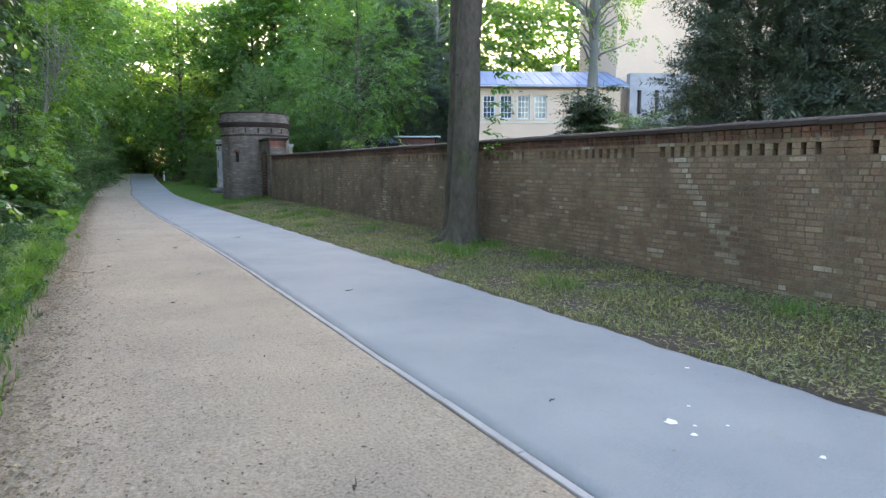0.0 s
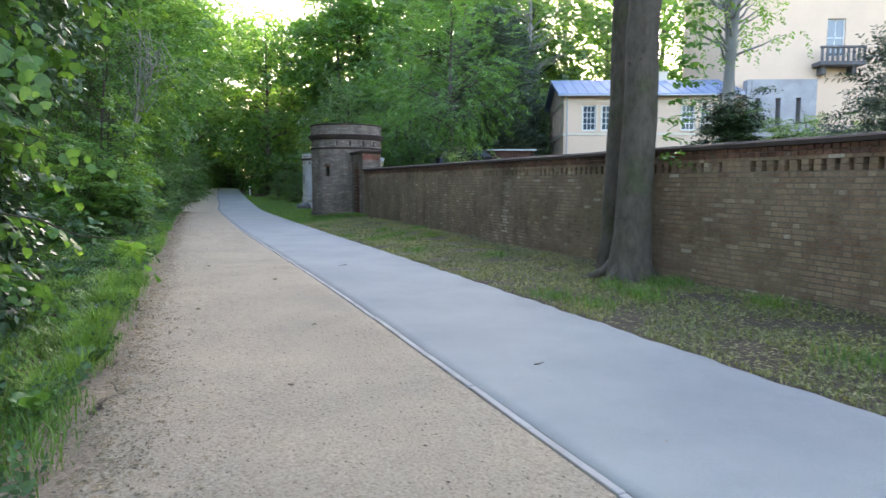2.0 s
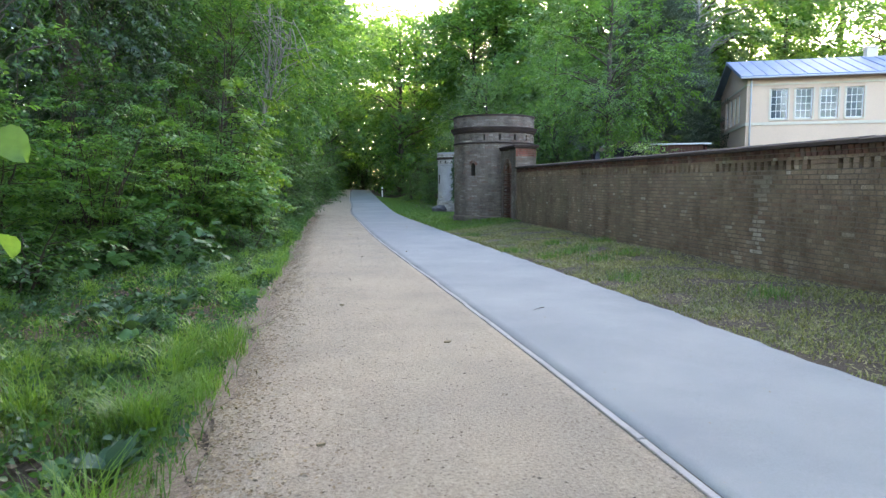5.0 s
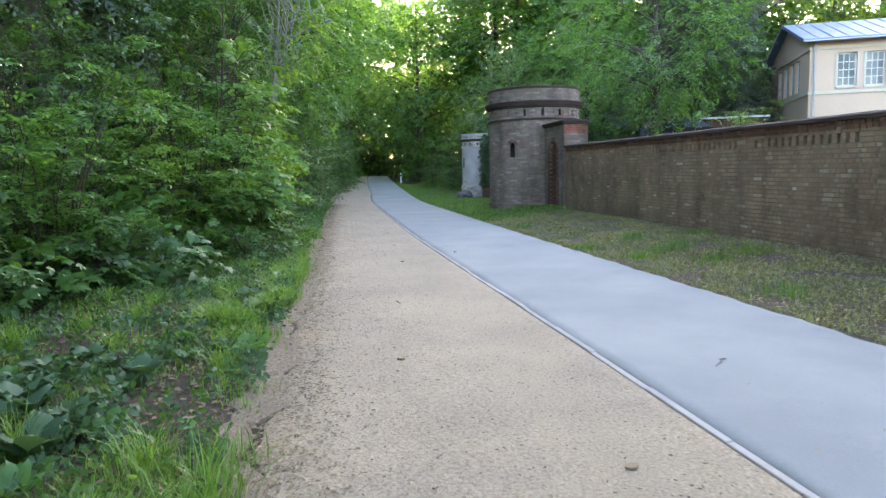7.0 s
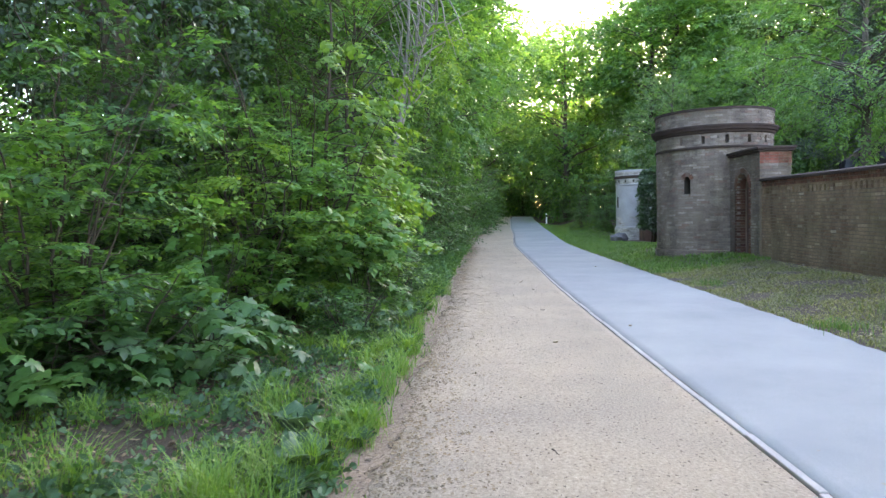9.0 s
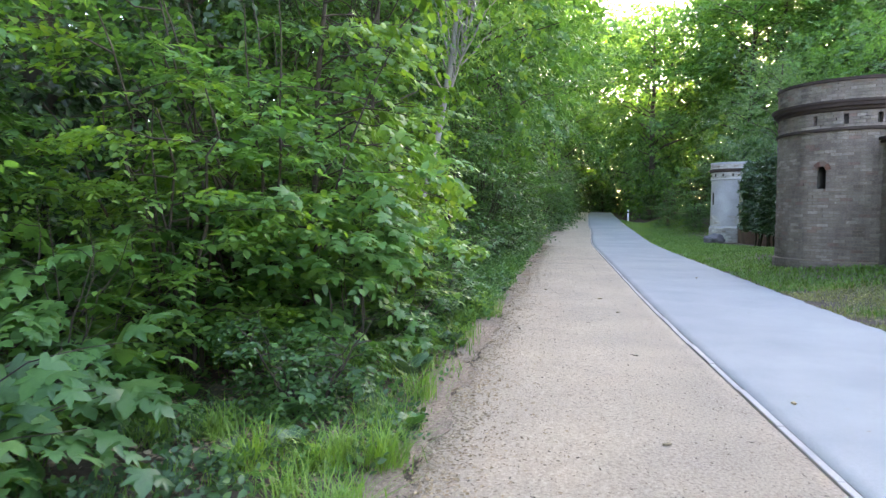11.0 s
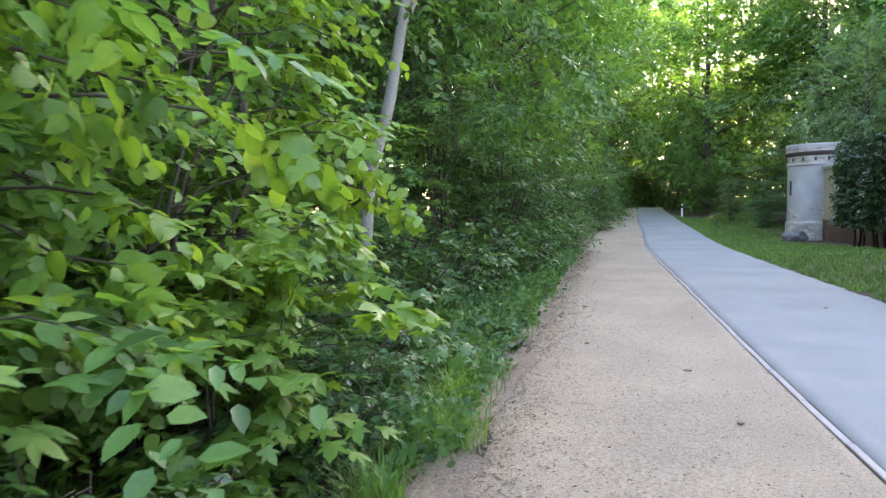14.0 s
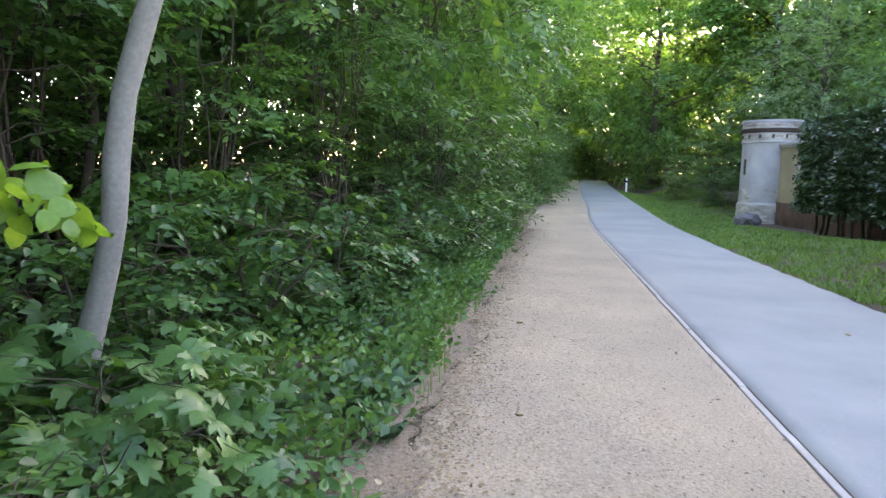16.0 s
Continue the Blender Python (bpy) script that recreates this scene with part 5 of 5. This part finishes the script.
for x, y, s in ((-4.6, 27.2, 1.1), (-5.2, 21.5, 1.2), (-3.4, 38.4, 1.1), (-4.4, 34.6, 1.2), (-5.4, 35.8, 1.0), (-4.8, 31.4, 1.0), (-3.0, 40.8, 1.0)):
    replant(slim, x, y, rng.uniform(0, 360), s)

# maple seedlings with big lobed leaves
def seedling(label, height, width, twigs, size, leaf, name="maple_sapling"):
    return shrub(name, label, height, width, 7, twigs, 5, size, leaf, MAPLE, low=0.25, length=0.4, droop=0.35, category="sapling", thick=0.45)


# seedlings take the darker leaf copy, which carries the shade they stand in
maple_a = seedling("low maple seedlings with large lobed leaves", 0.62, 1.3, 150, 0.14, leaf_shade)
# brighter leaf than the other maples: sunlight put into the colour
maple_b = seedling("light green maple sapling at the gravel edge, leaves coloured as sunlit", 1.7, 1.3, 220, 0.14, leaf_bright)
maple_c = seedling("green maple sapling leaning over the gravel edge", 2.2, 1.3, 250, 0.135, leaf_maple)
maple_a["group"] = maple_b["group"] = maple_c["group"] = "maple saplings in the undergrowth"
plant(maple_a, -1.2, 30.0, 0)
plant(maple_b, -1.15, 27.5, 0)
plant(maple_c, -0.85, 24.9, 0)
for x, y, k, s in ((-2.0, 29.4, 0, 1.0), (-1.6, 30.9, 0, 1.0), (-2.5, 31.4, 0, 1.1), (-1.9, 33.6, 0, 1.0), (-2.4, 27.9, 1, 1.1), (-1.9, 25.6, 2, 1.0), (-2.4, 23.0, 2, 0.9), (-3.0, 20.6, 0, 1.2), (-3.0, 34.0, 2, 0.9), (-2.2, 22.0, 0, 1.2), (-3.3, 30.4, 1, 1.2)):
    replant((maple_a, maple_b, maple_c)[k], x, y, rng.uniform(0, 360), s)

# its dark green includes the canopy's shade, put into the leaf colour
low_bush = shrub("low_bush", "low dark green bush filling the edge of the wood", 1.3, 1.5, 9, 340, 7, 0.11, leaf_bush, low=0.12, length=0.35)
plant(low_bush, -1.35, 34.6, 0)
low_bush["group"] = "low bushes along the gravel"
for x, y, s in ((-1.9, 33.2, 1.1), (-2.3, 35.4, 1.3), (-1.2, 36.0, 0.9), (-1.7, 37.2, 1.2), (-1.1, 38.4, 1.0), (-1.0, 40.0, 1.1), (-0.9, 41.6, 1.0), (-0.8, 43.4, 1.1), (-0.7, 45.4, 1.1), (-0.9, 47.4, 1.2), (-0.6, 50.0, 1.2), (-2.2, 32.0, 0.9), (-0.7, 26.0, 0.6), (-0.65, 27.9, 0.55), (-0.9, 29.0, 0.6), (-0.8, 23.6, 0.6), (-2.6, 21.2, 0.9), (-3.4, 18.6, 1.0), (-3.6, 16.2, 0.9)):
    replant(low_bush, x, y, rng.uniform(0, 360), s)

# far undergrowth on the bank by the white tower
for x, y, s in ((9.8, 64.5, 0.5), (11.5, 63.6, 0.6), (13.2, 62.0, 0.7), (9.0, 70, 0.55), (10.6, 67.5, 0.7), (10.0, 75, 0.8), (12.5, 66, 0.9), (9.2, 81, 0.8), (11.6, 72, 0.9)):
    replant(bush_far, x, y, rng.uniform(0, 360), s)
# undergrowth that closes the wood at the far end and on both sides
for k in range(34):
    x = -16 + 1.7 * k
    y = 99 + 4 * math.sin(k * 2.3) + (6 if 2 < x < 9 else 0)
    replant(bush_far, x, y, rng.uniform(0, 360), rng.uniform(1.2, 1.9))
for k in range(9):
    replant(bush_far, -2 + 2.0 * k, 111 + 2 * math.sin(k * 1.7), rng.uniform(0, 360), rng.uniform(1.3, 1.8))
for x, y in ((-7.2, 33.0), (-8.4, 36.5), (-7.0, 39.5), (-9.6, 31.0), (-10.5, 35.0), (-6.4, 36.6), (-9.0, 40.5), (-12.0, 30.0), (-12.5, 38.0)):
    replant(bush_far, x, y, rng.uniform(0, 360), rng.uniform(1.3, 1.7))
for k in range(10):
    replant(bush_far, -9 - 3 * (k % 3) - rng.uniform(0, 2), 8 + 8 * k, rng.uniform(0, 360), rng.uniform(1.1, 1.6))
for k in range(9):
    replant(bush_far, 13 + 4.2 * k, 72 + 6 * math.sin(k * 1.9), rng.uniform(0, 360), rng.uniform(1.2, 1.8))


# ---- low growth: grass, weeds, litter ----
def blades(name, label, x, y, tall, width, material, lean=0.5):
    n = len(x)
    base = np.stack([x, y, ground_height(x, y) - 0.01], -1)
    a = rng.uniform(0, 2 * math.pi, n)
    d = np.stack([np.cos(a), np.sin(a), np.zeros(n)], -1)
    side = np.stack([-np.sin(a), np.cos(a), np.zeros(n)], -1) * (width * rng.uniform(0.6, 1.3, n))[:, None]
    bend = (lean * rng.uniform(0.2, 1.4, n) * tall)[:, None]
    up = np.array((0, 0, 1.0)) * tall[:, None]
    v = np.stack([base - side, base + side, base + d * bend * 0.35 + up * 0.62 + side * 0.8, base + d * bend * 0.35 + up * 0.62 - side * 0.8, base + d * bend + up * 0.95], 1)
    i = np.arange(n)[:, None] * 5
    q = np.concatenate([i + (0, 1, 2), i + (0, 2, 3), i + (3, 2, 4)], 0)
    return tagged(bulk(name, v.reshape(-1, 3), q, material), label, "grass", kind="stuff")


def patchy(n, x0, x1, y0, y1, scale, cut):
    x, y = rng.uniform(x0, x1, n), rng.uniform(y0, y1, n)
    k = np.sin(x * 3.1 * scale + 1.3 * np.sin(y * 2.2 * scale)) + np.sin(y * 2.7 * scale + 1.7 * np.sin(x * 1.9 * scale))
    keep = k > cut + rng.normal(0, 0.35, n)
    return x[keep], y[keep]


x, y = patchy(70000, -3.8, 0.3, 0.8, 15.5, 1.2, -0.5)
keep = x < gravel_left(y) + rng.normal(-0.1, 0.07, len(x))
x, y = x[keep], y[keep]
blades("grass_left", "lush green grass along the gravel", x, y, rng.uniform(0.06, 0.22, len(x)), 0.0045, grass_lush, 0.7)
x, y = patchy(26000, -4.2, 0.3, 15, 26, 1.6, 0.5)
keep = x < gravel_left(y) + rng.normal(-0.12, 0.07, len(x))
x, y = x[keep], y[keep]
blades("grass_left", "thin grass between mulch and weeds", x, y, rng.uniform(0.05, 0.16, len(x)), 0.0045, grass_fresh, 0.8)
tufts = [(rng.uniform(-3.6, -0.05), rng.uniform(5, 27)) for _ in range(120)] + [(rng.uniform(-0.3, 0.08), rng.uniform(9, 30)) for _ in range(60)]
x = np.concatenate([rng.normal(a, 0.07, 120) for a, b in tufts])
y = np.concatenate([rng.normal(b, 0.08, 120) for a, b in tufts])
blades("grass_tuft", "tall light green grass tufts beside the gravel", x, y, np.repeat(rng.uniform(0.16, 0.42, len(tufts)), 120) * rng.uniform(0.6, 1.1, len(x)), 0.0036, grass_fresh, 1.1)
x, y = patchy(16000, -1.3, 1.0, 24, 75, 0.8, 0.5)
keep = (x < gravel_left(y) - 0.02) & (x > gravel_left(y) - 1.0)
blades("grass_left", "grass tufts at the gravel's edge", x[keep], y[keep], rng.uniform(0.08, 0.3, keep.sum()), 0.005, grass_lush, 0.6)
x, y = patchy(105000, 5.4, 8.6, -5, 34, 1.3, -1.0)
keep = (x > asphalt_right(y) - 0.02 + np.abs(rng.normal(0, 0.06, len(x)))) & (x < 8.2 + rng.normal(0, 0.2, len(x)))
x, y = x[keep], y[keep]
blades("grass_verge", "short mown verge grass with dry clippings", x, y, rng.uniform(0.025, 0.08, len(x)), 0.0055, grass_dry, 1.2)
x, y = patchy(75000, 5.4, 10.6, 33, 78, 1.0, -1.6)
keep = (x > asphalt_right(y)) & (np.hypot(x - TX, y - TY) > TR) & ~((x > 9.4) & (y < 58.3))
x, y = x[keep], y[keep]
blades("grass_verge", "greener verge grass beyond the tower", x, y, rng.uniform(0.05, 0.14, len(x)), 0.011, grass_lush, 0.9)
tuft_at = [(7.0, 11.2), (6.6, 7.4), (7.9, 9.6), (7.2, 16.5), (6.2, 19.0)] + [(rng.uniform(5.7, 8.3), rng.uniform(3, 32)) for _ in range(16)]
x = np.concatenate([rng.normal(a, 0.16, 150) for a, b in tuft_at])
y = np.concatenate([rng.normal(b, 0.2, 150) for a, b in tuft_at])
blades("grass_tuft", "longer green tufts on the verge", x, y, rng.uniform(0.08, 0.22, len(x)), 0.005, grass_lush, 0.6)
x, y = rng.uniform(5.55, 8.5, 30000), 2 + 31 * rng.random(30000) ** 1.3
z = ground_height(x, y) + rng.uniform(0.01, 0.045, 30000)
tagged(leaves("straw", np.stack([x, y, z], -1), rng.normal(0, 1, (30000, 3)) * (1, 1, 0.15), np.tile((0, 0, 1.0), (30000, 1)) + rng.normal(0, 0.3, (30000, 3)), rng.uniform(0.025, 0.085, 30000), NEEDLES, straw_stuff, None), "dry grass clippings on the verge", "grass", kind="stuff")

# dock and burdock rosettes
def rosette(label, count, size, leaf):
    t = thing("burdock", label, "weed")
    a = np.linspace(0, 2 * math.pi, count, endpoint=False) + rng.normal(0, 0.25, count)
    out = np.stack([np.cos(a), np.sin(a), rng.uniform(0.5, 1.6, count)], -1)
    base = unit(out) * 0.06 + (0, 0, 0.02)
    leaves("leaf_rosette", base, out, np.stack([-np.cos(a), -np.sin(a), np.full(count, 1.3)], -1), size * rng.uniform(0.6, 1.2, count), BROAD, leaf, t)
    tubes("stalk", [([(0, 0, -0.05), tuple(b * 1.2)], [0.012, 0.008]) for b in base], leaf_burdock, t, 5)
    return t


dock_a = rosette("burdock rosette with broad grey-green leaves", 10, 0.2, leaf_burdock)
dock_b = rosette("small broad-leaved weed in the grass", 9, 0.14, leaf_maple)
dock_a["group"] = dock_b["group"] = "weeds along the gravel"
plant(dock_a, -0.35, 7.6, 0)
plant(dock_b, -0.7, 8.8, 0)
for xx, yy, s in ((-0.45, 8.3, 1.1), (-0.6, 31.3, 1.3), (-0.35, 32.1, 1.1), (-0.7, 18.2, 0.8), (-0.35, 17.6, 0.7)):
    replant(dock_a, xx, yy, rng.uniform(0, 360), s)
for k in range(16):
    replant(dock_a, rng.uniform(-1.9, -0.55), rng.uniform(15.7, 17.4), rng.uniform(0, 360), rng.uniform(0.65, 1.0))
for i in range(80):
    yy = rng.uniform(7.2, 40)
    xx = gravel_left(np.array(yy)) - abs(rng.normal(0.25, 0.75)) - 0.12
    replant((dock_a, dock_b)[int(rng.random() < 0.6)], float(xx), yy, rng.uniform(0, 360), rng.uniform(0.6, 1.25))

n = 6000
x, y = rng.uniform(-5, 0.0, n), 5 + 38 * rng.random(n)
z = ground_height(x, y)
weeds = sprays(np.stack([x, y, z + 0.02], -1), np.tile((0, 0, 1.0), (n, 1)), 5, 0.2, 0.065, 0.0, 0.6)
tagged(leaves("ground_cover", *weeds, OVATE, leaf_bush, None), "low leafy ground cover under the bushes", "weeds", kind="stuff")

n = 4200
x, y = rng.uniform(-2.6, 0.12, n), rng.uniform(28, 46, n)
x = x + gravel_left(y) - 0.24
weeds = sprays(np.stack([x, y, ground_height(x, y) + 0.02], -1), np.tile((0, 0, 1.0), (n, 1)) + rng.normal(0, 0.3, (n, 3)), 6, 0.36, 0.085, 0.0, 0.5)
# same darkened leaf colour, for the shade along the wood's edge
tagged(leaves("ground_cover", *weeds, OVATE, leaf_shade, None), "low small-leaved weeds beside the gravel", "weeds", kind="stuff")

n = 6500
x, y = patchy(n, -3.4, 0.1, 5, 24, 1.4, 0.3)
n = len(x)
weeds = sprays(np.stack([x, y, ground_height(x, y) + 0.02], -1), np.tile((0, 0, 1.0), (n, 1)) + rng.normal(0, 0.4, (n, 3)), 5, 0.2, 0.075, 0.0, 0.6)
tagged(leaves("ground_cover", *weeds, OVATE, leaf_burdock, None), "mixed broad weeds among the grass", "weeds", kind="stuff")
n = 18000
x, y = rng.uniform(-3.2, 0.2, n), rng.uniform(5, 36, n)
tagged(leaves("leaf_litter", np.stack([x, y, ground_height(x, y) + 0.015], -1), rng.normal(0, 1, (n, 3)) * (1, 1, 0.2), np.tile((0, 0, 1.0), (n, 1)) + rng.normal(0, 0.35, (n, 3)), rng.uniform(0.03, 0.07, n), OVATE, litter_stuff, None), "brown dead leaves on the soil under the bushes", "leaf litter", kind="stuff")

# dead leaves and bits on the gravel, thicker along its left edge
n = 12000
y = 1.5 + 46 * rng.random(n) ** 1.1
left, right = gravel_left(y), kerb_line(y)
u = rng.random(n) ** 1.15
x = left - 0.12 + (right - left + 0.1) * u
z = path_height(x, y) + 0.016
tagged(leaves("leaf_litter", np.stack([x, y, z], -1), rng.normal(0, 1, (n, 3)) * (1, 1, 0.1), np.tile((0, 0, 1.0), (n, 1)) + rng.normal(0, 0.25, (n, 3)), rng.uniform(0.012, 0.036, n), LANCE, bit_stuff, None), "brown leaf bits scattered on the gravel", "leaf litter", kind="stuff")
n = 42000
y = 1.2 + 47 * rng.random(n) ** 1.15
x = gravel_left(y) + np.where(rng.random(n) < 0.65, rng.normal(0.06, 0.16, n), rng.normal(0.2, 0.34, n))
z = np.maximum(ground_height(x, y), path_height(x, y)) + 0.02
tagged(leaves("leaf_litter", np.stack([x, y, z], -1), rng.normal(0, 1, (n, 3)) * (1, 1, 0.06), np.tile((0, 0, 1.0), (n, 1)) + rng.normal(0, 0.16, (n, 3)), rng.uniform(0.013, 0.038, n), OVATE, litter_stuff, None), "brown dead leaves along the gravel's edge", "leaf litter", kind="stuff")
n = 300
x, y = rng.uniform(3.1, 5.4, n), rng.uniform(2, 45, n)
tagged(leaves("leaf_litter", np.stack([x, y, path_height(x, y) + 0.02], -1), rng.normal(0, 1, (n, 3)) * (1, 1, 0.1), np.tile((0, 0, 1.0), (n, 1)), rng.uniform(0.012, 0.04, n), LANCE, litter_stuff, None), "few leaf bits on the asphalt", "leaf litter", kind="stuff")

DROPS = [(4.12, 2.97, 0.045), (4.08, 2.75, 0.02), (5.16, 3.8, 0.018), (4.45, 3.13, 0.012), (4.39, 2.76, 0.012), (4.48, 2.19, 0.02), (4.2, 2.85, 0.012)]
TWIGS = [(3.67, 3.63, 0.04), (2.0, 3.03, 0.06), (3.75, 16.48, 0.14), (3.84, 8.42, 0.06), (2.19, 10.78, 0.03), (1.4, 19.6, 0.05), (1.9, 26.2, 0.04)]
CURLS = [(2.23, 14.8, 0.05), (0.84, 31.93, 0.03), (4.3, 35.25, 0.05), (0.74, 34.78, 0.035), (1.8, 30.82, 0.04), (1.99, 29.29, 0.04), (1.62, 8.49, 0.025), (3.0, 24.65, 0.03), (1.82, 23.43, 0.03), (0.95, 12.2, 0.03), (1.2, 17.1, 0.03)]


# bird droppings, stray twigs and pebbles
def splash(x, y, size, material, name, label, category, tall=0.003, lift=0.018, stretch=1.0):
    bm = bmesh.new()
    bmesh.ops.create_circle(bm, cap_ends=True, segments=12, radius=size)
    for w in bm.verts:
        w.co *= rng.uniform(0.6, 1.25)
        w.co.x *= stretch
    made = bmesh.ops.extrude_face_region(bm, geom=list(bm.faces))
    bmesh.ops.translate(bm, verts=[g for g in made["geom"] if isinstance(g, bmesh.types.BMVert)], vec=(0, 0, tall))
    ob = part(name, bm, material, None)
    ob.matrix_basis = pose(x, y, float(path_height(np.array(x), np.array(y))) + lift, 0, 0, rng.uniform(0, 360))
    return tagged(ob, label, category)


for x, y, s in DROPS:
    splash(x, y, s, white_paint, "bird_dropping", "white bird dropping on the asphalt", "stain")
for x, y, s in TWIGS:
    ob = tubes("twig", [limb((-s, 0, 0), (s, 0.3 * s, 0), 0.006, 0.002, 5, 0.12)], twig_stuff, None, 5)
    ob.matrix_basis = pose(x, y, float(path_height(np.array(x), np.array(y))) + 0.024, 0, 0, rng.uniform(0, 360))
    tagged(ob, "short dry twig lying on the path", "twig")
for x, y, s in CURLS:
    splash(x, y, s, litter_stuff, "dead_leaf", "curled brown leaf lying on the path", "leaf", 0.014, 0.016, 0.6)
